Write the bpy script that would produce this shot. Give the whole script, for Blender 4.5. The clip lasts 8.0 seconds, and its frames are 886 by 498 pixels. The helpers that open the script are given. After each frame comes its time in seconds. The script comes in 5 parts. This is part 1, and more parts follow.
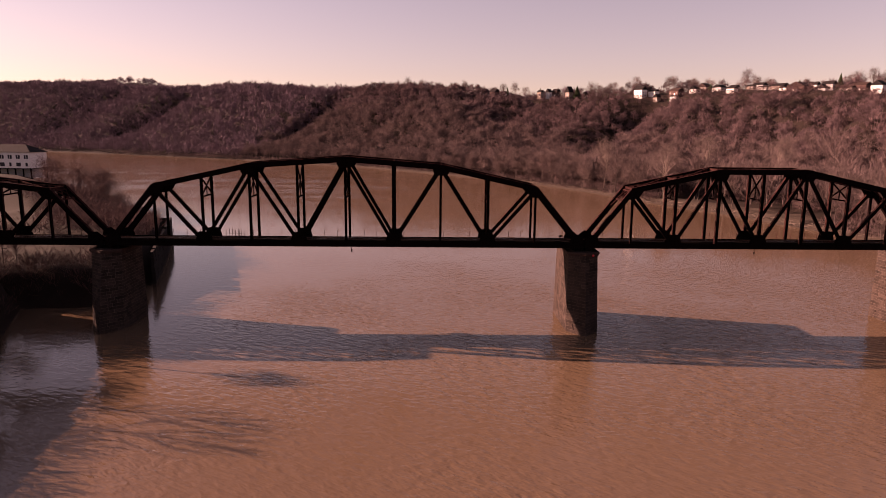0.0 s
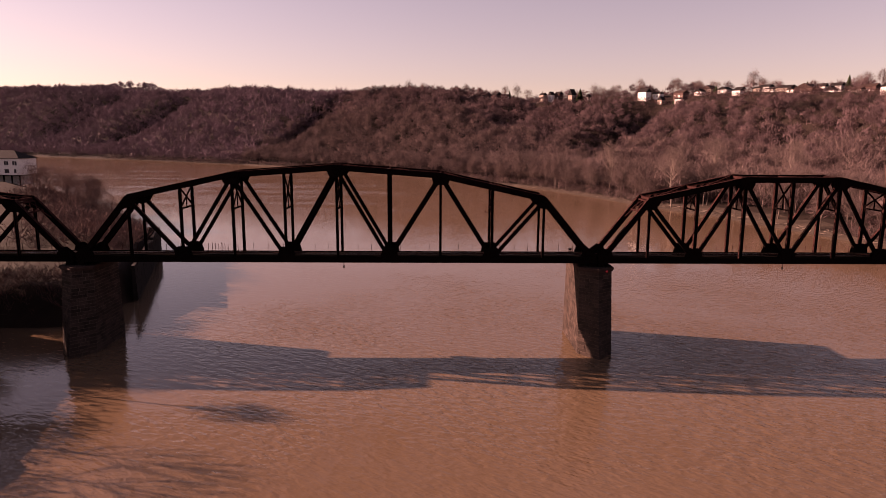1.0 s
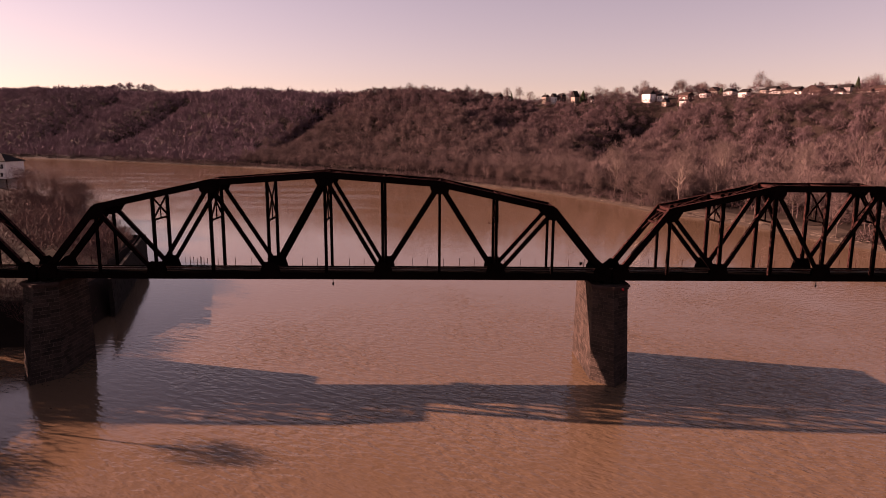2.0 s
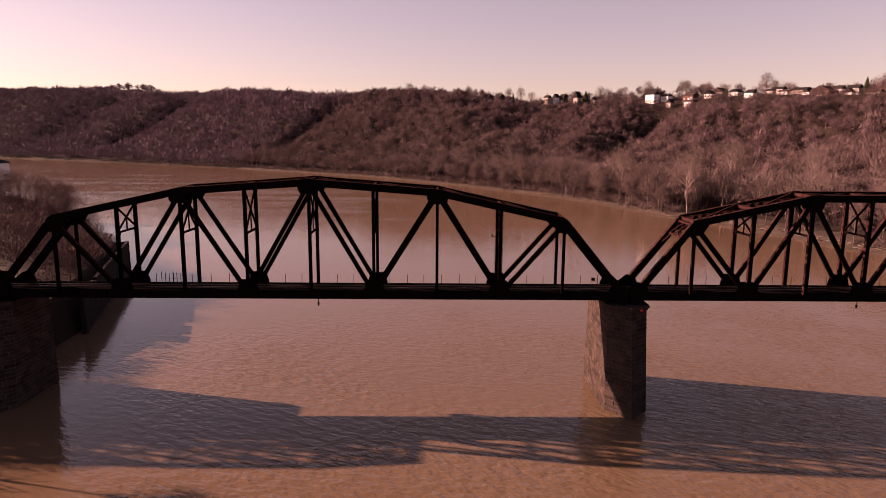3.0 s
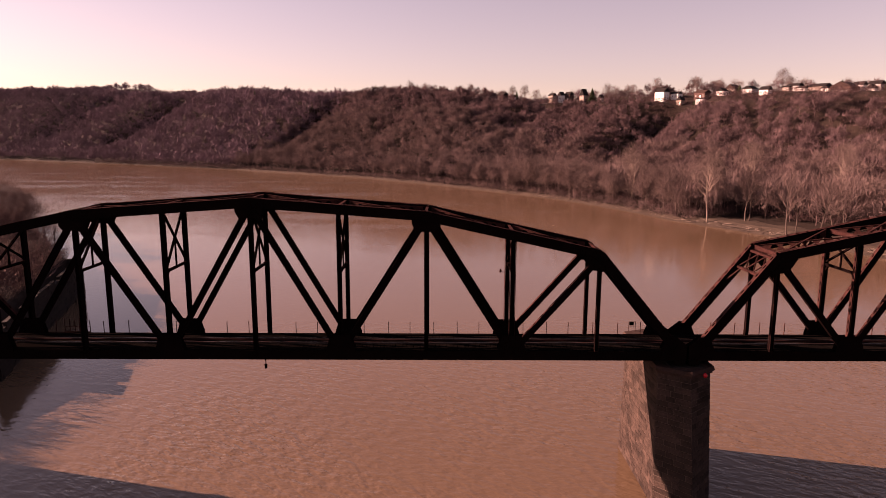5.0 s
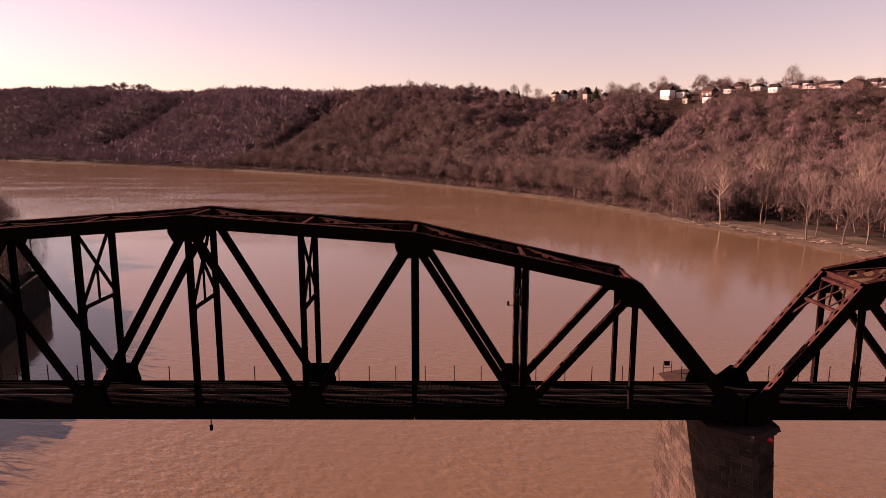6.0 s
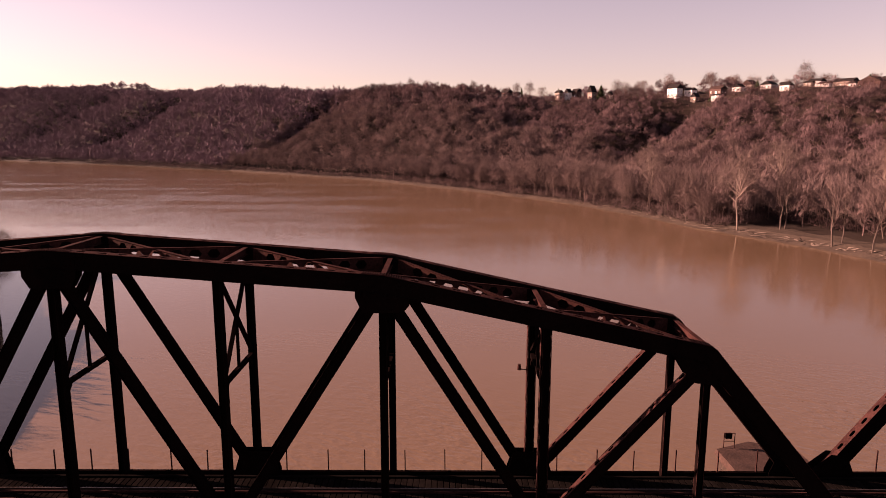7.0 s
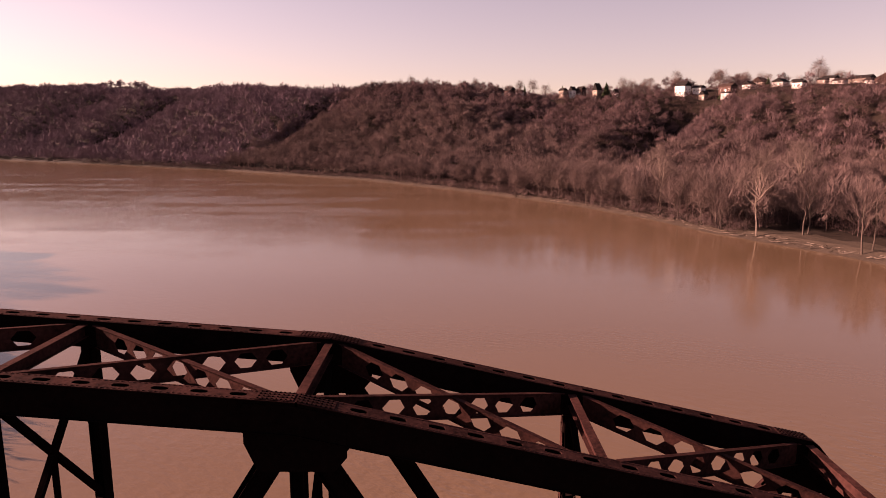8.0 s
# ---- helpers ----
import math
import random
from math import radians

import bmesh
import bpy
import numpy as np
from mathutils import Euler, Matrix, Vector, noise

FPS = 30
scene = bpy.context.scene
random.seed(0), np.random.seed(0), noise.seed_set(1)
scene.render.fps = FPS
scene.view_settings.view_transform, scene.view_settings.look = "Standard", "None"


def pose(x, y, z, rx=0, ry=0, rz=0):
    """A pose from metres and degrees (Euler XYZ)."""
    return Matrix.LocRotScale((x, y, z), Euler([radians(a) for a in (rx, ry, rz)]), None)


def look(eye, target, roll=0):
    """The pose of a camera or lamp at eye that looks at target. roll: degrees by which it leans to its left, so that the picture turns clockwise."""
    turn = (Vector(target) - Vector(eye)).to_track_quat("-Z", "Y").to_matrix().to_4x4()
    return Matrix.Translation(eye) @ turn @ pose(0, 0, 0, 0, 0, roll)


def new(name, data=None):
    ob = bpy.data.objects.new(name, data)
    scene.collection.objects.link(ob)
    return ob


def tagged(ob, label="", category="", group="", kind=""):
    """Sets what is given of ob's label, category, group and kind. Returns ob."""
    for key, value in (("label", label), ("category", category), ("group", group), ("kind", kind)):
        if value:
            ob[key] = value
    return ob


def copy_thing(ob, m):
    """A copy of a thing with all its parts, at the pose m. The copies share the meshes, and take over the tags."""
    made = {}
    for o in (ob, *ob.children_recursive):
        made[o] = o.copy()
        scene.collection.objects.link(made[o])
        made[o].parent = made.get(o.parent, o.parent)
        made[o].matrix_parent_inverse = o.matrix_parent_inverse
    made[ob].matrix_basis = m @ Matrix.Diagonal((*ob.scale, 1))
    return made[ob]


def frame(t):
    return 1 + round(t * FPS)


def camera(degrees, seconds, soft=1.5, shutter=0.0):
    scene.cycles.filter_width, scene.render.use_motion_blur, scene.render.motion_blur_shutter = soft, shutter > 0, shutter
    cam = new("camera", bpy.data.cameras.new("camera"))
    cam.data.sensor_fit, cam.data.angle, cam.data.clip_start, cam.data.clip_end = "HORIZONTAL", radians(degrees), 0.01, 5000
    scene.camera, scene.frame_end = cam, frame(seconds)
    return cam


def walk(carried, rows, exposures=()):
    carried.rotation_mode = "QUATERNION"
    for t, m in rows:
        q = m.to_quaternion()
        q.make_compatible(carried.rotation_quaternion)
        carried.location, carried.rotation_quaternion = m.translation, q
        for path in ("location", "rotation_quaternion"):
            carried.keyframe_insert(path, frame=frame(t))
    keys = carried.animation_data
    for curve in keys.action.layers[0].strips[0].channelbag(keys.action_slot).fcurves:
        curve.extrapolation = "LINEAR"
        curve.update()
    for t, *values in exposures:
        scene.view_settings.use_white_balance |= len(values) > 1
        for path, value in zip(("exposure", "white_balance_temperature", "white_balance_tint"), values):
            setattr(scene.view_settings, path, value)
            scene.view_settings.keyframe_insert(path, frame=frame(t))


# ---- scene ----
cam = camera(68.8, 8.0, soft=0.5)
PATH = [
    (0, (-1.116, -124.287, 38.533), (-1.09, -122.319, 38.178), 0.5),
    (0.5, (-0.882, -119.095, 38.719), (-0.859, -117.125, 38.371), 0.4),
    (1, (-0.693, -113.839, 38.893), (-0.673, -111.869, 38.548), 0.3),
    (1.5, (-0.464, -108.487, 39.063), (-0.446, -106.516, 38.721), 0.3),
    (3, (0.199, -92.048, 39.632), (0.213, -90.077, 39.295), 0.4),
    (3.5, (0.581, -86.299, 39.744), (0.593, -84.328, 39.407), 0.3),
    (4, (0.929, -80.217, 39.869), (0.939, -78.245, 39.532), 0.3),
    (4.5, (1.258, -73.729, 39.979), (1.266, -71.758, 39.641), 0.3),
    (6, (2.362, -51.95, 40.055), (2.363, -49.979, 39.715), 0.1),
    (6.5, (2.902, -43.663, 40.063), (2.9, -41.692, 39.722), 0.2),
    (7, (3.436, -35.046, 39.983), (3.431, -33.075, 39.642), 0.1),
    (7.5, (3.84, -26.507, 39.99), (3.832, -24.537, 39.647), 0.1),
    (8, (4.376, -17.896, 40.05), (4.365, -15.926, 39.706), 0.1),
]
walk(cam, [(t, look(eye, target, roll)) for t, eye, target, roll in PATH], [(0, 1.70, 9600, 63), (3.5, 1.75, 9600, 63), (6.0, 1.92, 9700, 62), (8.0, 1.89, 9700, 61)])

# ---- world, sun, exposure ----
SUN_TO = Vector((-2.66, 0.63, 1.0)).normalized()
world = bpy.data.worlds.new("world")
scene.world = world
world.use_nodes = True
wn, wl = world.node_tree.nodes, world.node_tree.links
sky = wn.new("ShaderNodeTexSky")
sky.sky_type = "NISHITA"
sky.sun_disc = False
sky.sun_elevation = math.asin(SUN_TO.z)
sky.sun_rotation = math.atan2(SUN_TO.x, SUN_TO.y)
sky.air_density, sky.dust_density, sky.ozone_density = 1.0, 0.4, 2.0
haze = wn.new("ShaderNodeHueSaturation")
haze.inputs["Saturation"].default_value = 0.80
wl.new(sky.outputs["Color"], haze.inputs["Color"])
wl.new(haze.outputs["Color"], wn["Background"].inputs["Color"])
wn["Background"].inputs["Strength"].default_value = 0.041
sun_data = bpy.data.lights.new("sun", "SUN")
sun_data.energy, sun_data.angle, sun_data.color = 5.0, radians(0.5), (1.0, 0.90, 0.80)
sun = new("sun", sun_data)
sun.matrix_world = look(SUN_TO * 500, (0, 0, 0))


# ---- materials ----
def material(name, base, rough=0.8, metal=0.0, spots=None, scale=1.0, amount=0.5, fine=8.0, bump=0.2, bump_scale=20.0, object_random=0.0, island_random=0.0, gloss=None, stand_random=0.0):
    """A surface with two scales of variation between base and spots, and fine relief."""
    m = bpy.data.materials.new(name)
    m.use_nodes = True
    n, l = m.node_tree.nodes, m.node_tree.links
    bsdf = n["Principled BSDF"]
    bsdf.inputs["Roughness"].default_value, bsdf.inputs["Metallic"].default_value = rough, metal
    bsdf.inputs["Specular IOR Level"].default_value = gloss if gloss is not None else (0.5 if rough < 0.5 else 0.08)
    co = n.new("ShaderNodeNewGeometry")
    big, small, relief = (n.new("ShaderNodeTexNoise") for _ in range(3))
    for node, s, detail in ((big, scale, 4), (small, scale * fine, 6), (relief, bump_scale, 5)):
        node.inputs["Scale"].default_value, node.inputs["Detail"].default_value = s, detail
        l.new(co.outputs["Position"], node.inputs["Vector"])
    add = n.new("ShaderNodeMath"); add.operation = "ADD"
    l.new(big.outputs["Fac"], add.inputs[0]); l.new(small.outputs["Fac"], add.inputs[1])
    span = n.new("ShaderNodeMapRange")
    span.inputs["From Min"].default_value, span.inputs["From Max"].default_value = 0.7, 1.3
    span.inputs["To Max"].default_value = amount
    l.new(add.outputs[0], span.inputs["Value"])
    mix = n.new("ShaderNodeMix"); mix.data_type = "RGBA"
    mix.inputs["A"].default_value = (*base, 1)
    mix.inputs["B"].default_value = (*(spots or [c * 0.5 for c in base]), 1)
    l.new(span.outputs["Result"], mix.inputs["Factor"])
    colour = mix.outputs["Result"]
    if object_random or island_random:
        hsv = n.new("ShaderNodeHueSaturation")
        vary = n.new("ShaderNodeMapRange")
        width = object_random or island_random
        vary.inputs["To Min"].default_value, vary.inputs["To Max"].default_value = 1 - width, 1 + width
        if object_random:
            l.new(n.new("ShaderNodeObjectInfo").outputs["Random"], vary.inputs["Value"])
        else:
            l.new(co.outputs["Random Per Island"], vary.inputs["Value"])
        l.new(vary.outputs["Result"], hsv.inputs["Value"])
        l.new(colour, hsv.inputs["Color"])
        colour = hsv.outputs["Color"]
    if stand_random:
        # each cell of about one crown has a tone of its own
        cell = n.new("ShaderNodeTexVoronoi"); cell.inputs["Scale"].default_value = 0.10
        l.new(co.outputs["Position"], cell.inputs["Vector"])
        tone = n.new("ShaderNodeSeparateColor"); l.new(cell.outputs["Color"], tone.inputs["Color"])
        level = n.new("ShaderNodeMapRange")
        level.inputs["To Min"].default_value, level.inputs["To Max"].default_value = 1 - stand_random, 1 + stand_random
        l.new(tone.outputs["Red"], level.inputs["Value"])
        crown = n.new("ShaderNodeHueSaturation")
        l.new(level.outputs["Result"], crown.inputs["Value"]); l.new(colour, crown.inputs["Color"])
        colour = crown.outputs["Color"]
    l.new(colour, bsdf.inputs["Base Color"])
    if bump:
        b = n.new("ShaderNodeBump")
        b.inputs["Strength"].default_value, b.inputs["Distance"].default_value = bump, 0.05
        l.new(relief.outputs["Fac"], b.inputs["Height"]); l.new(b.outputs["Normal"], bsdf.inputs["Normal"])
    return m


# one rusty steel in two tones: sunlit tops redder, shaded sides painted near black
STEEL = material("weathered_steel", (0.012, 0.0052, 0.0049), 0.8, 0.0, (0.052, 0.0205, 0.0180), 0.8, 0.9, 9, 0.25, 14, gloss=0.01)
STEEL_DARK = material("shaded_steel", (0.0028, 0.0019, 0.0019), 0.85, 0.0, (0.007, 0.0036, 0.0033), 0.6, 0.9, 9, 0.25, 12, gloss=0.0)
RAIL = material("rail_steel", (0.10, 0.07, 0.06), 0.35, 0.8, (0.05, 0.03, 0.022), 1.5, 0.7, 9, 0.1, 30)
TIE = material("tie_timber", (0.0035, 0.0028, 0.0026), 0.9, 0, (0.008, 0.006, 0.0055), 1.5, 0.8, 12, 0.5, 18, object_random=0.25, gloss=0.0)
STONE = material("pier_stone", (0.048, 0.031, 0.025), 0.9, 0, (0.013, 0.009, 0.0078), 0.5, 0.9, 9, 0.8, 5, object_random=0.35)
STONE_REST = material("pier_stone_rest", (0.048, 0.031, 0.025), 0.9, 0, (0.013, 0.009, 0.0078), 0.5, 0.9, 9, 0.8, 5, island_random=0.35)
MORTAR = material("pier_mortar", (0.125, 0.092, 0.077), 0.95, 0, (0.035, 0.026, 0.022), 0.8, 0.7, 9, 0.5, 10)
CONCRETE = material("old_concrete", (0.024, 0.0185, 0.0165), 0.9, 0, (0.011, 0.009, 0.008), 0.35, 0.9, 8, 0.6, 4)
COPING = material("coping_stone", (0.050, 0.028, 0.023), 0.9, 0, (0.020, 0.012, 0.010), 0.9, 0.9, 7, 0.7, 6)
EARTH = material("leaf_litter", (0.013, 0.0085, 0.007), 0.95, 0, (0.026, 0.017, 0.013), 0.03, 0.9, 12, 0.7, 0.8)
BARK = material("grey_bark", (0.055, 0.040, 0.035), 0.9, 0, (0.10, 0.073, 0.062), 0.3, 0.8, 6, 0.4, 6, object_random=0.25)
BARK_PALE = material("pale_bark", (0.22, 0.17, 0.14), 0.85, 0, (0.11, 0.08, 0.065), 0.25, 0.8, 6, 0.4, 6)
TWIG = material("bare_twigs", (0.078, 0.051, 0.048), 0.9, 0, (0.132, 0.091, 0.082), 0.05, 0.8, 5, 0, 1, object_random=0.25)
WOODS = material("woods_twigs", (0.052, 0.034, 0.033), 0.9, 0, (0.150, 0.101, 0.095), 0.09, 1.0, 2.2, 0, 1, island_random=0.12, stand_random=0.2)
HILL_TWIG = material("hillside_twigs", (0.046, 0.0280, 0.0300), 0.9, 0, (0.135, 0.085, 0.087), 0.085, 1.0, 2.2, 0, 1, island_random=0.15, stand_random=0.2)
# far woods: the purple haze of distance is mixed into the twig colour
HAZED_TWIG = material("hazed_twigs", (0.074, 0.047, 0.060), 0.9, 0, (0.142, 0.092, 0.110), 0.05, 1.0, 2.2, 0, 1, island_random=0.12, stand_random=0.2)
BRUSH = material("brush_twigs", (0.024, 0.014, 0.0145), 0.9, 0, (0.085, 0.050, 0.049), 0.10, 1.0, 2.2, 0, 1, island_random=0.3, stand_random=0.2)
RED_BRUSH = material("red_brush_twigs", (0.050, 0.026, 0.024), 0.9, 0, (0.135, 0.078, 0.070), 0.10, 1.0, 2.2, 0, 1, island_random=0.3)
PALE_TWIG = material("pale_twigs", (0.13, 0.092, 0.080), 0.9, 0, (0.085, 0.060, 0.053), 0.2, 0.8, 6, 0, 1)
NEEDLES = material("fir_needles", (0.030, 0.045, 0.022), 0.85, 0, (0.05, 0.06, 0.03), 0.5, 0.7, 6, 0, 1)
LAWN = material("winter_lawn", (0.018, 0.0135, 0.009), 0.95, 0, (0.030, 0.022, 0.015), 0.06, 0.8, 12, 0.5, 3)
SIDING = material("white_siding", (0.70, 0.65, 0.61), 0.7, 0, (0.54, 0.49, 0.46), 0.3, 0.6, 6, 0.1, 6)
TAN = material("tan_siding", (0.25, 0.195, 0.165), 0.8, 0, (0.18, 0.14, 0.118), 0.3, 0.6, 6, 0.1, 6)
BRICK = material("house_brick", (0.085, 0.048, 0.042), 0.85, 0, (0.06, 0.035, 0.031), 0.4, 0.7, 9, 0.3, 8)
GREY = material("grey_siding", (0.33, 0.31, 0.30), 0.8, 0, (0.24, 0.22, 0.21), 0.3, 0.6, 6, 0.1, 6)
ROOFING = material("dark_shingles", (0.011, 0.009, 0.009), 0.9, 0, (0.020, 0.016, 0.015), 0.4, 0.8, 8, 0.4, 6)
ROOF_RED = material("brown_shingles", (0.045, 0.026, 0.022), 0.9, 0, (0.028, 0.017, 0.015), 0.4, 0.8, 8, 0.4, 6)
MUD = material("shore_mud", (0.060, 0.043, 0.033), 0.9, 0, (0.022, 0.016, 0.013), 0.12, 0.9, 9, 0.5, 3)
DRIFT = material("weathered_driftwood", (0.15, 0.115, 0.095), 0.9, 0, (0.07, 0.053, 0.044), 0.4, 0.9, 6, 0.4, 6)
GRAVEL = material("gravel_lane", (0.13, 0.105, 0.085), 0.95, 0, (0.08, 0.062, 0.05), 0.3, 0.8, 9, 0.4, 12)
PAINT = material("white_car_paint", (0.17, 0.16, 0.155), 0.4, 0, (0.13, 0.125, 0.12), 1.0, 0.5, 6, 0, 1)
RUBBER = material("tyre_rubber", (0.012, 0.012, 0.012), 0.8, 0, (0.02, 0.02, 0.02), 2, 0.5, 6, 0, 1)
PANE = material("window_pane", (0.02, 0.02, 0.025), 0.08, 0, (0.04, 0.04, 0.045), 0.3, 0.5, 5, 0, 1)
TRIM = material("white_trim", (0.72, 0.68, 0.64), 0.6, 0, (0.6, 0.56, 0.52), 0.5, 0.5, 5, 0, 1)
RED_GLASS = material("red_lens", (0.5, 0.01, 0.015), 0.25, 0, (0.35, 0.01, 0.01), 2, 0.5, 5, 0, 1)


def water_material():
    m = bpy.data.materials.new("muddy_water")
    m.use_nodes = True
    n, l = m.node_tree.nodes, m.node_tree.links
    bsdf = n["Principled BSDF"]
    bsdf.inputs["Roughness"].default_value = 0.09
    bsdf.inputs["IOR"].default_value = 1.33
    co = n.new("ShaderNodeNewGeometry")
    silt = n.new("ShaderNodeTexNoise")
    stretch = n.new("ShaderNodeMapping"); stretch.inputs["Scale"].default_value = (0.006, 0.02, 1)
    l.new(co.outputs["Position"], stretch.inputs["Vector"]); l.new(stretch.outputs["Vector"], silt.inputs["Vector"])
    silt.inputs["Scale"].default_value, silt.inputs["Detail"].default_value = 1.0, 5
    mix = n.new("ShaderNodeMix"); mix.data_type = "RGBA"
    mix.inputs["A"].default_value, mix.inputs["B"].default_value = (0.089, 0.052, 0.031, 1), (0.113, 0.071, 0.045, 1)
    l.new(silt.outputs["Fac"], mix.inputs["Factor"]); l.new(mix.outputs["Result"], bsdf.inputs["Base Color"])
    turn = n.new("ShaderNodeMapping")
    turn.vector_type = "TEXTURE"
    turn.inputs["Rotation"].default_value, turn.inputs["Scale"].default_value = (0, 0, radians(-30)), (2.1, 1.0, 1)
    l.new(co.outputs["Position"], turn.inputs["Vector"])
    waves, ripples, patches = (n.new("ShaderNodeTexNoise") for _ in range(3))
    for node, s, detail in ((waves, 0.85, 2), (ripples, 2.0, 2), (patches, 0.03, 3)):
        node.inputs["Scale"].default_value, node.inputs["Detail"].default_value = s, detail
    waves.inputs["Distortion"].default_value = 0.15
    l.new(turn.outputs["Vector"], waves.inputs["Vector"]); l.new(turn.outputs["Vector"], ripples.inputs["Vector"])
    l.new(co.outputs["Position"], patches.inputs["Vector"])
    calm = n.new("ShaderNodeMapRange")
    calm.inputs["From Min"].default_value, calm.inputs["From Max"].default_value = 0.38, 0.62
    calm.inputs["To Min"].default_value, calm.inputs["To Max"].default_value = 0.4, 1.0
    l.new(patches.outputs["Fac"], calm.inputs["Value"])
    add = n.new("ShaderNodeMath"); add.operation = "MULTIPLY_ADD"; add.inputs[1].default_value = 0.35
    l.new(ripples.outputs["Fac"], add.inputs[0]); l.new(waves.outputs["Fac"], add.inputs[2])
    b = n.new("ShaderNodeBump")
    b.inputs["Distance"].default_value = 0.28
    # the reach round the bridge is ruffled by the wind, the bend beyond lies calm
    place = n.new("ShaderNodeSeparateXYZ")
    l.new(co.outputs["Position"], place.inputs[0])
    reach = n.new("ShaderNodeMapRange")
    reach.inputs["From Min"].default_value, reach.inputs["From Max"].default_value = 15.0, 80.0
    reach.inputs["To Min"].default_value, reach.inputs["To Max"].default_value = 1.0, 0.14
    l.new(place.outputs["Y"], reach.inputs["Value"])
    # long streaks of wind cross the outer half of the bend
    lines = n.new("ShaderNodeMapping"); lines.inputs["Scale"].default_value = (0.006, 0.035, 1)
    lines.inputs["Rotation"].default_value = (0, 0, radians(12))
    gusts = n.new("ShaderNodeTexNoise"); gusts.inputs["Scale"].default_value, gusts.inputs["Detail"].default_value = 1.0, 4
    l.new(co.outputs["Position"], lines.inputs["Vector"]); l.new(lines.outputs["Vector"], gusts.inputs["Vector"])
    streak = n.new("ShaderNodeMapRange")
    streak.inputs["From Min"].default_value, streak.inputs["From Max"].default_value = 0.46, 0.60
    streak.inputs["To Min"].default_value, streak.inputs["To Max"].default_value = 0.35, 1.0
    l.new(gusts.outputs["Fac"], streak.inputs["Value"])
    outer = n.new("ShaderNodeMapRange")
    outer.inputs["From Min"].default_value, outer.inputs["From Max"].default_value = 140.0, -80.0
    outer.inputs["To Min"].default_value, outer.inputs["To Max"].default_value = 0.0, 0.95
    l.new(place.outputs["X"], outer.inputs["Value"])
    beyond = n.new("ShaderNodeMapRange")
    beyond.inputs["From Min"].default_value, beyond.inputs["From Max"].default_value = 150.0, 320.0
    l.new(place.outputs["Y"], beyond.inputs["Value"])
    open_water = n.new("ShaderNodeMath"); open_water.operation = "MULTIPLY"
    l.new(beyond.outputs["Result"], open_water.inputs[0]); l.new(outer.outputs["Result"], open_water.inputs[1])
    windy = n.new("ShaderNodeMath"); windy.operation = "MULTIPLY"
    l.new(streak.outputs["Result"], windy.inputs[0]); l.new(open_water.outputs[0], windy.inputs[1])
    rough_water = n.new("ShaderNodeMath"); rough_water.operation = "MAXIMUM"
    l.new(windy.outputs[0], rough_water.inputs[0]); l.new(reach.outputs["Result"], rough_water.inputs[1])
    both = n.new("ShaderNodeMath"); both.operation = "MULTIPLY"
    l.new(calm.outputs["Result"], both.inputs[0]); l.new(rough_water.outputs[0], both.inputs[1])
    # the water under the near bank lies sheltered
    lee = n.new("ShaderNodeMapRange")
    lee.inputs["From Min"].default_value, lee.inputs["From Max"].default_value = -60.0, -34.0
    lee.inputs["To Min"].default_value, lee.inputs["To Max"].default_value = 0.25, 1.0
    l.new(place.outputs["X"], lee.inputs["Value"])
    near = n.new("ShaderNodeMapRange")
    near.inputs["From Min"].default_value, near.inputs["From Max"].default_value = 50.0, 100.0
    l.new(place.outputs["Y"], near.inputs["Value"])
    shelter = n.new("ShaderNodeMath"); shelter.operation = "MAXIMUM"
    l.new(lee.outputs["Result"], shelter.inputs[0]); l.new(near.outputs["Result"], shelter.inputs[1])
    ruffle = n.new("ShaderNodeMath"); ruffle.operation = "MULTIPLY"
    l.new(both.outputs[0], ruffle.inputs[0]); l.new(shelter.outputs[0], ruffle.inputs[1])
    l.new(ruffle.outputs[0], b.inputs["Strength"])
    l.new(add.outputs[0], b.inputs["Height"]); l.new(b.outputs["Normal"], bsdf.inputs["Normal"])
    return m


WATER = water_material()


# ---- mesh helpers ----
def mesh_of(name, verts, faces, mat):
    me = bpy.data.meshes.new(name)
    me.from_pydata([tuple(v) for v in verts], [], faces)
    me.materials.append(mat)
    return me


def part(name, bm, mat, parent, label=""):
    """One mesh object under a thing or a part."""
    me = bpy.data.meshes.new(name)
    bm.to_mesh(me)
    bm.free()
    me.materials.append(mat)
    ob = new(name, me)
    ob.parent = parent
    return tagged(ob, label)


def thing(name, label, category, at=(0, 0, 0), group="", kind="", rz=0):
    ob = new(name)
    ob.matrix_world = pose(*at, 0, 0, rz)
    return tagged(ob, label, category, group, kind)


def add_box(bm, centre, size, turn=None, bevel=0.0):
    m = Matrix.Translation(centre) @ (turn.to_4x4() if turn else Matrix()) @ Matrix.Diagonal((*size, 1))
    made = bmesh.ops.create_cube(bm, size=1, matrix=m)
    if bevel:
        edges = list({e for v in made["verts"] for e in v.link_edges})
        bmesh.ops.bevel(bm, geom=edges, offset=bevel, segments=1, affect="EDGES")


def frame_of(a, b, side):
    """Axes of a bar from a to b: along, side, up."""
    x = (Vector(b) - Vector(a)).normalized()
    z = x.cross(Vector(side)).normalized()
    y = z.cross(x)
    return Matrix((x, y, z)).transposed()


def add_bar(bm, a, b, wide, deep, side=(0, 1, 0), bevel=0.0):
    a, b = Vector(a), Vector(b)
    add_box(bm, (a + b) / 2, ((b - a).length, wide, deep), frame_of(a, b, side), bevel)


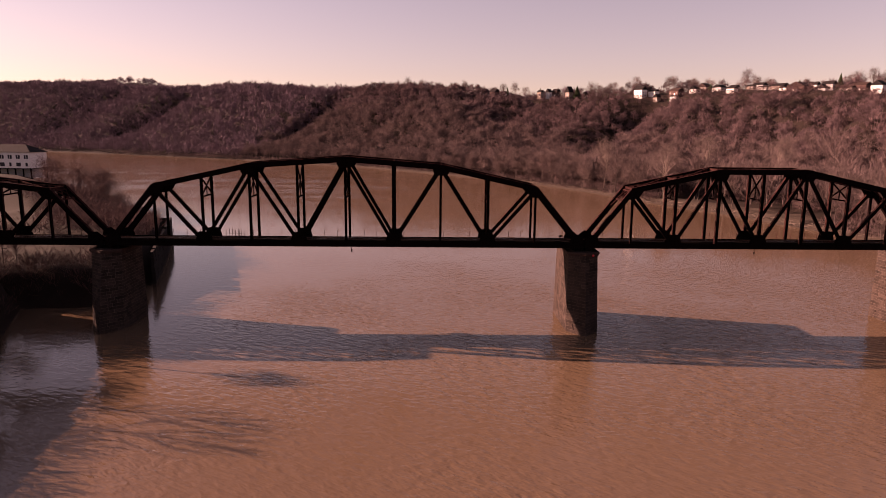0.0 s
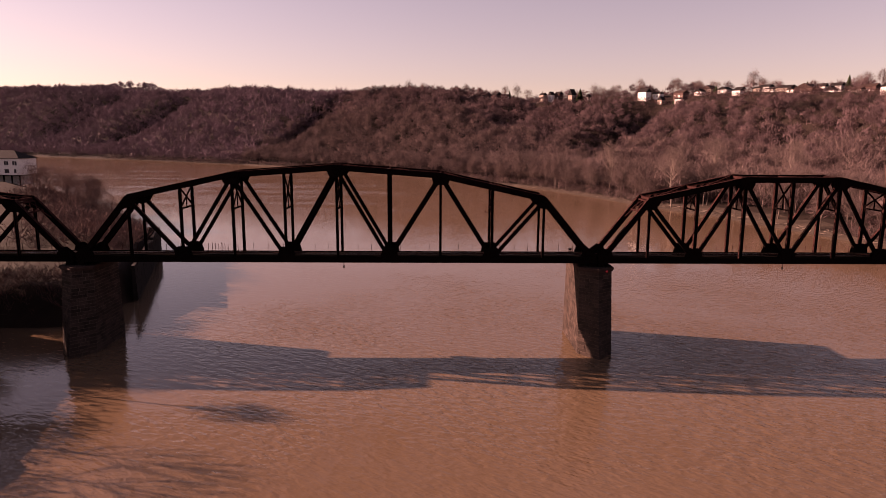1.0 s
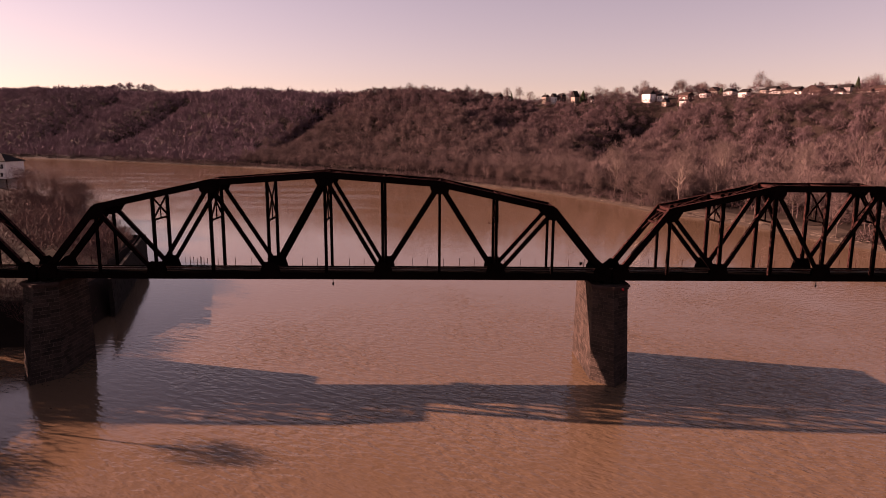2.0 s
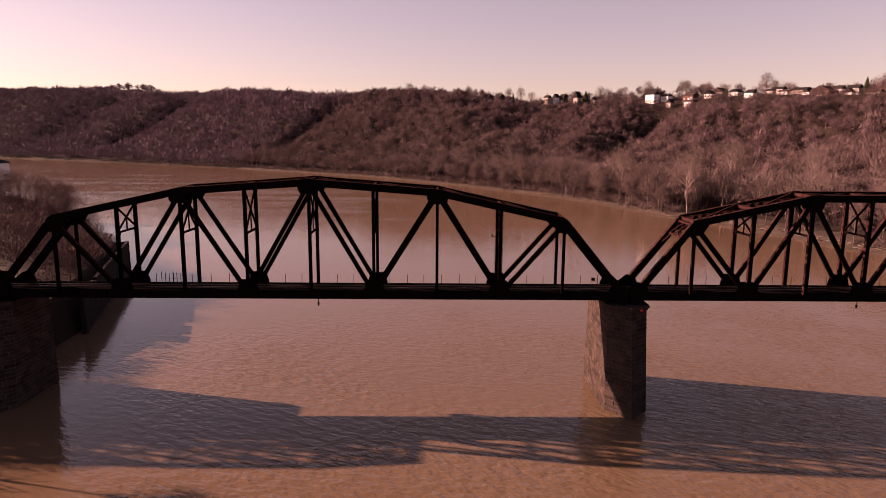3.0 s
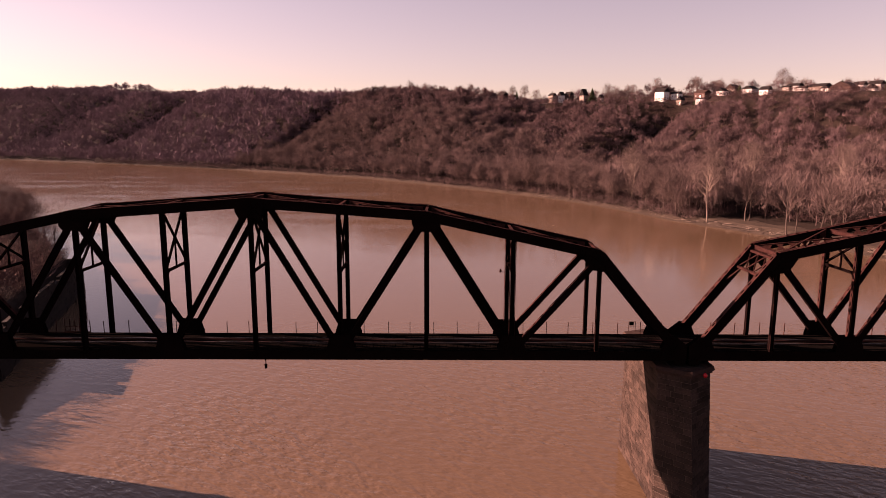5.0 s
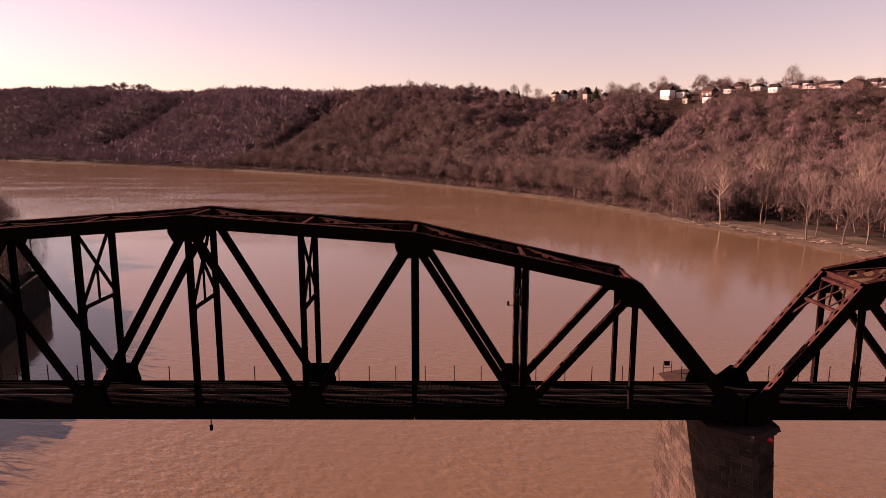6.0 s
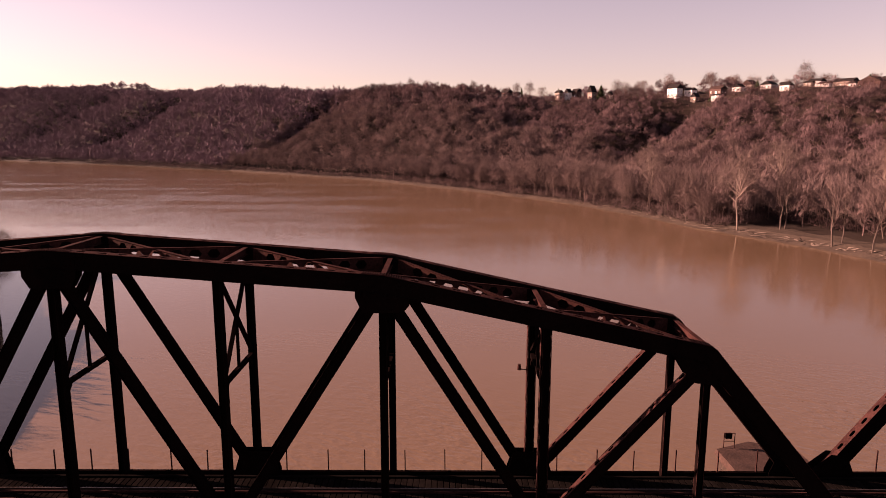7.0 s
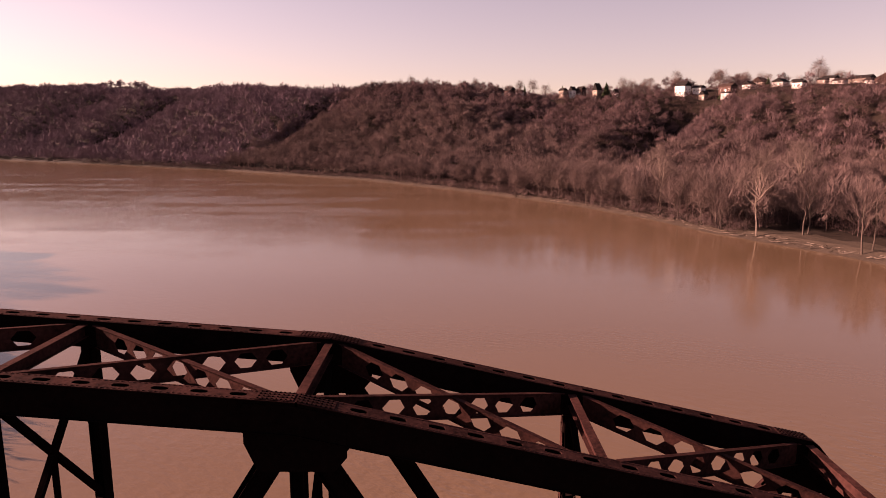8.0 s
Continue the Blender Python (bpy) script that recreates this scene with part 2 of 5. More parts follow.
def add_prism(bm, outline, y0, y1):
    """A plate with an outline in x and z, from y0 to y1."""
    lo = [bm.verts.new((x, y0, z)) for x, z in outline]
    hi = [bm.verts.new((x, y1, z)) for x, z in outline]
    bm.faces.new(lo)
    bm.faces.new(hi[::-1])
    n = len(outline)
    for i in range(n):
        bm.faces.new((lo[i], hi[i], hi[(i + 1) % n], lo[(i + 1) % n]))
    bmesh.ops.recalc_face_normals(bm, faces=bm.faces)


def add_tube(bm, a, b, r, r2=None, sides=8):
    a, b = Vector(a), Vector(b)
    m = Matrix.Translation((a + b) / 2) @ (b - a).to_track_quat("Z", "Y").to_matrix().to_4x4()
    bmesh.ops.create_cone(bm, cap_ends=True, segments=sides, radius1=r, radius2=r if r2 is None else r2, depth=(b - a).length, matrix=m)


def section_up(a, b):
    """The direction in which a bar's section stands upright."""
    x = (Vector(b) - Vector(a)).normalized()
    up = Vector((0, 0, 1)) if abs(x.z) < 0.95 else Vector((0, 1, 0))
    return (up - x * up.dot(x)).normalized()


def add_section(bm, a, b, outline):
    """A bar from a to b with an outline across it: (sideways, upright) in metres."""
    a, b = Vector(a), Vector(b)
    up = section_up(a, b)
    side = up.cross((b - a).normalized())
    ends = [[bm.verts.new(c + side * u + up * v) for u, v in outline] for c in (a, b)]
    n = len(outline)
    bm.faces.new(ends[0][::-1])
    bm.faces.new(ends[1])
    for k in range(n):
        bm.faces.new((ends[0][k], ends[0][(k + 1) % n], ends[1][(k + 1) % n], ends[1][k]))
    bmesh.ops.recalc_face_normals(bm, faces=bm.faces)


def i_shape(wide, deep, t=0.03):
    w, d = wide / 2, deep / 2
    return [(-w, -d), (w, -d), (w, -d + t), (t / 2, -d + t), (t / 2, d - t), (w, d - t), (w, d), (-w, d), (-w, d - t), (-t / 2, d - t), (-t / 2, -d + t), (-w, -d + t)]


def trough(wide, deep, t=0.03, lip=0.07):
    w, d = wide / 2, deep / 2
    return [(-w - lip, -d), (w + lip, -d), (w + lip, -d + t), (w, -d + t), (w, d - t), (w + lip * 0.5, d - t), (w + lip * 0.5, d), (w - t, d), (w - t, -d + 2 * t), (-w + t, -d + 2 * t), (-w + t, d), (-w - lip * 0.5, d), (-w - lip * 0.5, d - t), (-w, d - t), (-w, -d + t), (-w - lip, -d + t)]


def add_perforated(bm, a, b, wide, thick, side=(0, 1, 0), pitch=1.18, long=0.5, slot=0.25):
    """A cover plate from a to b with a row of oval holes."""
    a, b = Vector(a), Vector(b)
    axes, length = frame_of(a, b, side), (b - a).length
    n = max(1, round(length / pitch))
    step = length / n
    oval = [(0.5 * long * max(-1, min(1, 1.25 * math.cos(q))), 0.5 * slot * math.sin(q)) for q in (2 * math.pi * k / 16 for k in range(16))]
    rim = []
    for k in range(16):
        q = 2 * math.pi * k / 16
        c, s = math.cos(q), math.sin(q)
        m = max(abs(c), abs(s))
        rim.append((0.5 * step * c / m, 0.5 * wide * s / m))
    for i in range(n):
        x0 = -length / 2 + (i + 0.5) * step
        rings = []
        for ring, z in ((rim, thick / 2), (oval, thick / 2), (oval, -thick / 2), (rim, -thick / 2)):
            rings.append([bm.verts.new((a + b) / 2 + axes @ Vector((x0 + u, v, z))) for u, v in ring])
        for r in range(4):
            p, q = rings[r], rings[(r + 1) % 4]
            for k in range(16):
                bm.faces.new((p[k], p[(k + 1) % 16], q[(k + 1) % 16], q[k]))
    bmesh.ops.remove_doubles(bm, verts=bm.verts, dist=0.002)
    bmesh.ops.recalc_face_normals(bm, faces=bm.faces)


def add_castellated(bm, a, b, depth, thick=0.012, flange=0.18, pitch=1.15):
    """A beam with flanges and a web pierced by a row of six-sided holes."""
    a, b = Vector(a), Vector(b)
    length = (b - a).length
    x = (b - a).normalized()
    up = Vector((0, 0, 1))
    up = (up - x * up.dot(x)).normalized()
    y = up.cross(x)
    for s in (1, -1):
        add_bar(bm, a + up * s * depth / 2, b + up * s * depth / 2, flange, 0.03, y)
    n = max(2, round(length / pitch))
    step = length / n
    hole = [(0.36, 0), (0.17, 0.33), (-0.17, 0.33), (-0.36, 0), (-0.17, -0.33), (0.17, -0.33)]
    rim = [(0.5, 0), (0.5, 0.5), (-0.5, 0.5), (-0.5, 0), (-0.5, -0.5), (0.5, -0.5)]
    for i in range(n):
        o = a + x * (i + 0.5) * step
        solid = i in (0, n - 1)
        for s in (1, -1):
            rings = [[bm.verts.new(o + x * u * step + up * v * depth + y * s * thick / 2) for u, v in ring] for ring in (rim, hole)]
            for k in range(6):
                f = (rings[0][k], rings[0][(k + 1) % 6], rings[1][(k + 1) % 6], rings[1][k])
                bm.faces.new(f if s > 0 else f[::-1])
            if solid:
                bm.faces.new(rings[1])


# ---- land and water ----
FAR_SHORE = [(-2600, 1900), (-1300, 1330), (-727, 1047), (-460, 886), (-254, 742), (-75, 586), (8, 477), (76, 373), (105, 301), (117, 254),
             (127, 231), (140, 202), (149, 168), (157, 134), (168, 90), (176, 40), (182, -60), (190, -600)]
LEFT_SHORE = [(-1900, 800), (-800, 620), (-420, 430), (-270, 300), (-190, 225), (-142, 165), (-114, 128), (-94.5, 99.5), (-73.5, 37), (-71, 15), (-91, 13), (-82, -8), (-77, -22), (-74, -34), (-68, -56), (-66, -120), (-76, -600)]


def beside(line, x, y):
    """Distance to a line, positive on its left side going along, and the way along it."""
    best = np.full(x.shape, 1e9)
    signed, along = np.zeros(x.shape), np.zeros(x.shape)
    run = 0.0
    for (ax, ay), (bx, by) in zip(line[:-1], line[1:]):
        dx, dy = bx - ax, by - ay
        n = math.hypot(dx, dy)
        t = np.clip(((x - ax) * dx + (y - ay) * dy) / n ** 2, 0, 1)
        d = np.hypot(x - ax - t * dx, y - ay - t * dy)
        side = np.sign(dx * (y - ay) - dy * (x - ax))
        near = d < best - 1e-6
        best = np.where(near, d, best)
        signed = np.where(near, d * side, signed)
        along = np.where(near, run + t * n, along)
        run += n
    return signed, along


def ease(t):
    t = np.clip(t, 0, 1)
    return t * t * (3 - 2 * t)


def waves(x, y, size, seed):
    """Smooth uneven ground, about -1 to 1."""
    r = np.random.RandomState(seed)
    total = np.zeros(np.shape(x))
    for k in range(7):
        q, p = r.uniform(0, 2 * math.pi, 2)
        f = 2 * math.pi / size * r.uniform(0.6, 1.7)
        total = total + np.sin(f * (x * math.cos(q) + y * math.sin(q)) + p)
    return total / 3.5


RAVINES = [(2614, 26, 32), (3060, 24, 28), (2228, 40, 32), (2020, 60, 20), (2800, 20, 8), (2930, 16, 7), (3220, 18, 8)]


def land(x, y):
    """Height of the ground."""
    x, y = np.asarray(x, float), np.asarray(y, float)
    s, u = beside(FAR_SHORE, x, y)
    flat = 14 + 62 * ease((x + 20) / 150)
    rise = 150 + 70 * ease((100 - x) / 500) + 12 * ease((x - 255) / 90)
    top = 75 + 19 * ease((230 - x) / 330) + 17 * ease((-150 - x) / 250) + 20 * ease((-500 - x) / 500) - 7 * ease((x - 305) / 45)
    t = (s - flat) / rise
    slope = np.clip(t, 0, 1)
    slope = 0.55 * slope + 0.45 * ease(slope)
    right = np.where(s < 0, np.maximum(-5, s * 0.5), np.minimum(2.0, s * 0.35) + 3.0 * ease((s - 5) / 60))
    right = right + slope * (top - 5)
    right = right + np.where(s > 0, waves(x, y, 60, 3) * 2.5 * ease(t * 3) * (1 - 0.7 * ease((t - 1) * 2)) + waves(x, y, 22, 5) * 0.7 * ease(s / 30), 0)
    right = right + np.where(t > 1, (1.0 + 8.0 * ease((x - 120) / 80)) * ease((s - flat - rise) / 55) + 6 * ease((s - flat - rise) / 500), 0)
    right = right + 27 * np.exp(-((x + 722) ** 2 + (y - 1500) ** 2) / 100.0 ** 2)
    for at, wide, deep in RAVINES:
        bend = at + 7 * np.sin(s / 60.0 + at)
        right = right - deep * np.exp(-((u - bend) / wide) ** 2) * ease(t * 2.2) * (1 - 0.9 * ease((t - 0.82) * 4.0))
    sl, ul = beside(LEFT_SHORE, x, y)
    sl = -sl
    quay = ease((y - 24) / 14) * (1 - ease((y - 100) / 8)) * (x < -60)
    crest = 7.6 + 0.9 * ease((y - 20) / 30) + 3.0 * ease((14 - y) / 8)
    left = np.where(sl < 0, np.maximum(-5, sl * 0.9), crest * ease(sl / (4.5 - 3.0 * quay)))
    left = left + np.where(sl > 4, 7.5 * ease((sl - 5) / 28) * ease((y - 125) / 60) + 0.4 * waves(x, y, 18, 9), 0)
    left = left + np.where(sl > 0, 40 * ease((sl - 200) / 500), 0)
    return np.where(s > 0, right, np.where(sl > 0, left, np.maximum(right, left)))


def land_at(x, y):
    return float(land(np.array([x]), np.array([y]))[0])


def axis(stops):
    out = []
    for (a, b, step) in stops:
        out += list(np.arange(a, b, step))
    return np.array(out + [stops[-1][1]])


def build_ground():
    xs = axis([(-4600, -1000, 150), (-1000, -420, 20), (-420, -160, 10), (-160, -110, 3), (-110, -60, 1.6), (-60, 70, 13), (70, 460, 7), (460, 900, 22), (900, 4600, 185)])
    ys = axis([(-1500, -160, 130), (-160, -40, 4), (-40, 110, 2), (110, 130, 4), (130, 700, 8), (700, 1200, 16), (1200, 2000, 40), (2000, 4800, 200)])
    gx, gy = np.meshgrid(xs, ys)
    gz = land(gx.ravel(), gy.ravel())
    verts = np.column_stack([gx.ravel(), gy.ravel(), gz])
    w, h = len(xs), len(ys)
    i, j = np.meshgrid(np.arange(w - 1), np.arange(h - 1))
    a = (j * w + i).ravel()
    faces = np.column_stack([a, a + 1, a + w + 1, a + w])
    me = mesh_of("ground", verts.tolist(), faces.tolist(), EARTH)
    me.materials.append(LAWN)
    mid = verts[faces].mean(axis=1)
    s, _ = beside(LEFT_SHORE, mid[:, 0], mid[:, 1])
    lawn = (-s > 14) & (mid[:, 1] > 16) & (mid[:, 0] < -80) & (mid[:, 1] < 150)
    sr, _ = beside(FAR_SHORE, mid[:, 0], mid[:, 1])
    lawn |= (sr > 262) & (mid[:, 0] > 190)
    me.polygons.foreach_set("material_index", lawn.astype(np.int32))
    me.polygons.foreach_set("use_smooth", np.ones(len(faces), bool))
    return tagged(new("ground", me), "brown leaf-littered valley ground with winter grass", "ground", kind="structure")


build_ground()
lake = bmesh.new()
bmesh.ops.create_grid(lake, x_segments=8, y_segments=8, size=4600)
water = part("water", lake, WATER, None)
tagged(water, "wide rippled brown muddy river", "river", kind="structure")

# ---- bridge ----
W = 5.7            # between the trusses
LOW, DECK = 16.5, 17.55   # underside of the lower chord, top of the ties
CHORD, CHORD_W = 1.0, 0.6


def truss_span(name, label, x0, panel, count, tops, laced=False):
    """A through truss. tops: height of the top chord's top edge at odd joints 1, 3, 5 .."""
    span = thing(name, label, "bridge", (0, -0.1, 0), "spans of the railway bridge")
    X = lambda j: x0 + j * panel
    odd = list(range(1, count, 2))
    top = {j: tops[k] for k, j in enumerate(odd)}
    for j in range(2, count - 1, 2):
        top[j] = (top[j - 1] + top[j + 1]) / 2
    zt = lambda j: top[j] - CHORD / 2          # middle of the top chord
    zl = LOW + CHORD / 2                       # middle of the lower chord
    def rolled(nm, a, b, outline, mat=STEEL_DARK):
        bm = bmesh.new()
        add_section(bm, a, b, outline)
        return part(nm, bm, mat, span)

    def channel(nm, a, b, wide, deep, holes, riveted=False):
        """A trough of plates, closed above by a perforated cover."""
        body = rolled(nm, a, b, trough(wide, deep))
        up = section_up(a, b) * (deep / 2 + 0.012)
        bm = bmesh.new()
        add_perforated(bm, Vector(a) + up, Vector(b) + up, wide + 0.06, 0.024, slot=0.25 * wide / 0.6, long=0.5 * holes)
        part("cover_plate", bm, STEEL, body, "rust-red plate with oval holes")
        if riveted:
            a, b, side, n = Vector(a) + up * 1.0, Vector(b) + up * 1.0, wide / 2 - 0.035, int((Vector(b) - Vector(a)).length / 0.17)
            bm = bmesh.new()
            for k in range(n):
                for d in (-side, side):
                    add_box(bm, a.lerp(b, (k + 0.5) / n) + Vector((0, d, 0.018)), (0.042, 0.042, 0.026))
            tagged(part("rivet_pattern", bm, STEEL, body), kind="stuff")
        return body

    for y, lift in ((0.0, 0.0), (W, 0.08)):
        zt = lambda j: top[j] - CHORD / 2 + lift
        # top chord, with the sloping end posts
        for a, b in zip(odd[:-1], odd[1:]):
            channel("top_chord", (X(a), y, zt(a)), (X(b), y, zt(b)), CHORD_W, CHORD, 1.0, not laced)
        for a, b in ((0, 1), (count, count - 1)):
            channel("end_post", (X(a), y, zl), (X(b), y, zt(b)), CHORD_W, 0.95, 1.0)
        # lower chord, panel by panel
        for j in range(count):
            rolled("lower_chord", (X(j) + 0.01, y, zl), (X(j + 1) - 0.01, y, zl), trough(0.56, CHORD))
        # upright posts
        for j in range(1, count):
            wide = 0.36 if j in (1, count - 1) else 0.56
            post = rolled("post", (X(j), y, zl - 0.3), (X(j), y, zt(j)), [(v, -u) for u, v in i_shape(wide, 0.42)])
            if laced or j >= count - 2:
                for d in (-1, 1):
                    bm = bmesh.new()
                    add_perforated(bm, (X(j) + d * (wide / 2 + 0.012), y, zl + 0.4), (X(j) + d * (wide / 2 + 0.012), y, zt(j) - 0.6), 0.44, 0.024, pitch=1.0, long=0.42, slot=0.2)
                    part("cover_plate", bm, STEEL, post, "narrow plate with oval holes")
        # diagonals
        for j in odd:
            for k in (j - 1, j + 1):
                if k in (0, count):
                    continue
                a, b = Vector((X(j), y, zt(j) - 0.3 + lift * 0.6)), Vector((X(k), y, zl + 0.2 + lift))
                outer = k in (2, count - 2) and j in (1, count - 1) or laced and k < j
                deep = 0.62
                if outer:
                    channel("diagonal", b, a, 0.42, deep, 0.8)
                else:
                    rolled("diagonal", a, b, i_shape(0.38, deep))
        # gusset plates
        for j in odd:
            t = top[j] + lift
            lean = lambda dx: (top[j + (1 if dx > 0 else -1)] + lift - t) / panel * abs(dx) if 1 <= j + (1 if dx > 0 else -1) <= count - 1 else -(t - LOW - CHORD) / panel * abs(dx)
            out = [(X(j) - 1.5, t - 0.12 + lean(-1.5)), (X(j), t - 0.1), (X(j) + 1.5, t - 0.12 + lean(1.5)), (X(j) + 1.5, t - 1.35 + lean(1.5)), (X(j) + 1.12, t - 2.12), (X(j) - 1.12, t - 2.12), (X(j) - 1.5, t - 1.35 + lean(-1.5))]
            if j in (1, count - 1):
                d = 1 if j == 1 else -1
                out = [(X(j) - d * 1.3, t - 1.75), (X(j) - d * 0.15, t - 0.12), (X(j) + d * 1.9, t - 0.12 + lean(d * 1.9)), (X(j) + d * 1.9, t - 1.1 + lean(d * 1.9)), (X(j) + d * 1.0, t - 2.1), (X(j) - d * 0.4, t - 2.3)]
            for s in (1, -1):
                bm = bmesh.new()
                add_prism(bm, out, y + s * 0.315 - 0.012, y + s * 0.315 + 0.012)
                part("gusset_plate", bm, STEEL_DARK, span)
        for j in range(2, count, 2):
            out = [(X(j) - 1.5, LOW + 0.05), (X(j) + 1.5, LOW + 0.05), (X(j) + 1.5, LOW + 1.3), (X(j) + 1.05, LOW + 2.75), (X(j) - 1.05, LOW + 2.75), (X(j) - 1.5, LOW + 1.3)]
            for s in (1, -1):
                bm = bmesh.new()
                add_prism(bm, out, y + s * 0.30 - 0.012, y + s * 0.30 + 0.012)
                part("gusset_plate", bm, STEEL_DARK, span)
        for j in (0, count):
            d = 1 if j == 0 else -1
            out = [(X(j) - d * 0.75, LOW + 0.02), (X(j) + d * 2.2, LOW + 0.02), (X(j) + d * 2.2, LOW + 1.3), (X(j) + d * 1.7, LOW + 2.5), (X(j) + d * 0.6, LOW + 2.6), (X(j) - d * 0.75, LOW + 1.5)]
            for s in (1, -1):
                bm = bmesh.new()
                add_prism(bm, out, y + s * 0.33 - 0.012, y + s * 0.33 + 0.012)
                part("gusset_plate", bm, STEEL_DARK, span)
            bm = bmesh.new()
            add_box(bm, (X(j) + d * 0.1, y, LOW - 0.25), (1.1, 0.9, 0.5), None, 0.04)
            part("bearing", bm, STEEL_DARK, span)
    # riveted splice plates on the top chord's joints
    for y in (0.0, W):
        for j in odd:
            ends = [(-1, j - 1)] if j == count - 1 else [(1, j + 1)] if j == 1 else [(-1, j - 1), (1, j + 1)]
            for d, k in ends:
                slope = (top[k] - top[j]) / panel
                base = top[j] + (0.08 if y > 0 else 0.0) + 0.03
                at = lambda u, v, h: Vector((X(j) + d * u, y + v, base + slope * u + h))
                bm = bmesh.new()
                add_bar(bm, at(0.03, 0, 0.01), at(1.15, 0, 0.01), 0.6, 0.02)
                plate = part("splice_plate", bm, STEEL, span)
                bm = bmesh.new()
                for row in range(4):
                    for col in range(8):
                        c = at(0.1 + col * 0.135, -0.25 + row * 0.167, 0.03)
                        add_box(bm, c, (0.05, 0.05, 0.03))
                tagged(part("rivet_pattern", bm, STEEL_DARK, plate), kind="stuff")
    # struts and top bracing between the trusses
    for j in range(1, count):
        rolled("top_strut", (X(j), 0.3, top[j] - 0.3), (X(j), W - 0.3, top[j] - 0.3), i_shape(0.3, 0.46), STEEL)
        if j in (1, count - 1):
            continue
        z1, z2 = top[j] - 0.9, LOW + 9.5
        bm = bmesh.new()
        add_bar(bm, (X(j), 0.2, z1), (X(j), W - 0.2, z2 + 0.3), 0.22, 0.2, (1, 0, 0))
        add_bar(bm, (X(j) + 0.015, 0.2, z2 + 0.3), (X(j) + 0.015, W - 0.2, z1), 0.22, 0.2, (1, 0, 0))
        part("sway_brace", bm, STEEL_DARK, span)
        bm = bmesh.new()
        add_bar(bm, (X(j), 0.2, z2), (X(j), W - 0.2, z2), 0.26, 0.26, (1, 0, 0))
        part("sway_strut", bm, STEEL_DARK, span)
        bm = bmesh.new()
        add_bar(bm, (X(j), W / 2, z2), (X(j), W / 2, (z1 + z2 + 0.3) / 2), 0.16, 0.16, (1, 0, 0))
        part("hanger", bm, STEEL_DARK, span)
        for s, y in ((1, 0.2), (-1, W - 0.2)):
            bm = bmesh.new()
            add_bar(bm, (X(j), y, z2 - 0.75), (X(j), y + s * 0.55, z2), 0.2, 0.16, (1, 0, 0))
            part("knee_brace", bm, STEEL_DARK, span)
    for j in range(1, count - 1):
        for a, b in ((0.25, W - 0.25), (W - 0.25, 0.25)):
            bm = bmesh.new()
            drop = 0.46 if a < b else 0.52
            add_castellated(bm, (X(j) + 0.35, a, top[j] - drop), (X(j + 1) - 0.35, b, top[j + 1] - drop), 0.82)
            part("top_lateral", bm, STEEL, span)
    # portal frames in the plane of the end posts
    for a, b in ((0, 1), (count, count - 1)):
        p, q = Vector((X(a), 0, zl)), Vector((X(b), 0, zt(b)))
        at = lambda f, y: tuple(p.lerp(q, f) + Vector((0, y, 0)))
        for f in (0.97, 0.80):
            bm = bmesh.new()
            add_bar(bm, at(f, 0.25), at(f, W - 0.25), 0.45 if f > 0.9 else 0.3, 0.25, (1, 0, 0))
            part("portal_strut", bm, STEEL, span)
        for k in range(3):
            y0, y1 = 0.3 + k * (W - 0.6) / 3, 0.3 + (k + 1) * (W - 0.6) / 3
            bm = bmesh.new()
            add_bar(bm, at(0.81, y0), at(0.96, y1), 0.14, 0.1, (1, 0, 0))
            add_bar(bm, at(0.96, y0 + 0.02), at(0.81, y1 - 0.02), 0.14, 0.1, (1, 0, 0))
            part("portal_lacing", bm, STEEL, span)
        for s, y in ((1, 0.25), (-1, W - 0.25)):
            bm = bmesh.new()
            add_bar(bm, at(0.66, y), at(0.80, y + s * 0.9), 0.2, 0.16, (1, 0, 0))
            part("knee_brace", bm, STEEL, span)
    # floor beams and stringers
    for j in range(count + 1):
        rolled("floor_beam", (X(j), 0.32, LOW + 0.55), (X(j), W - 0.32, LOW + 0.55), i_shape(0.35, 0.9))
    for j in range(count):
        for y in (W / 2 - 0.9, W / 2 + 0.9):
            rolled("stringer", (X(j) + 0.2, y, LOW + 0.6), (X(j + 1) - 0.2, y, LOW + 0.6), i_shape(0.3, 0.7))
    return span


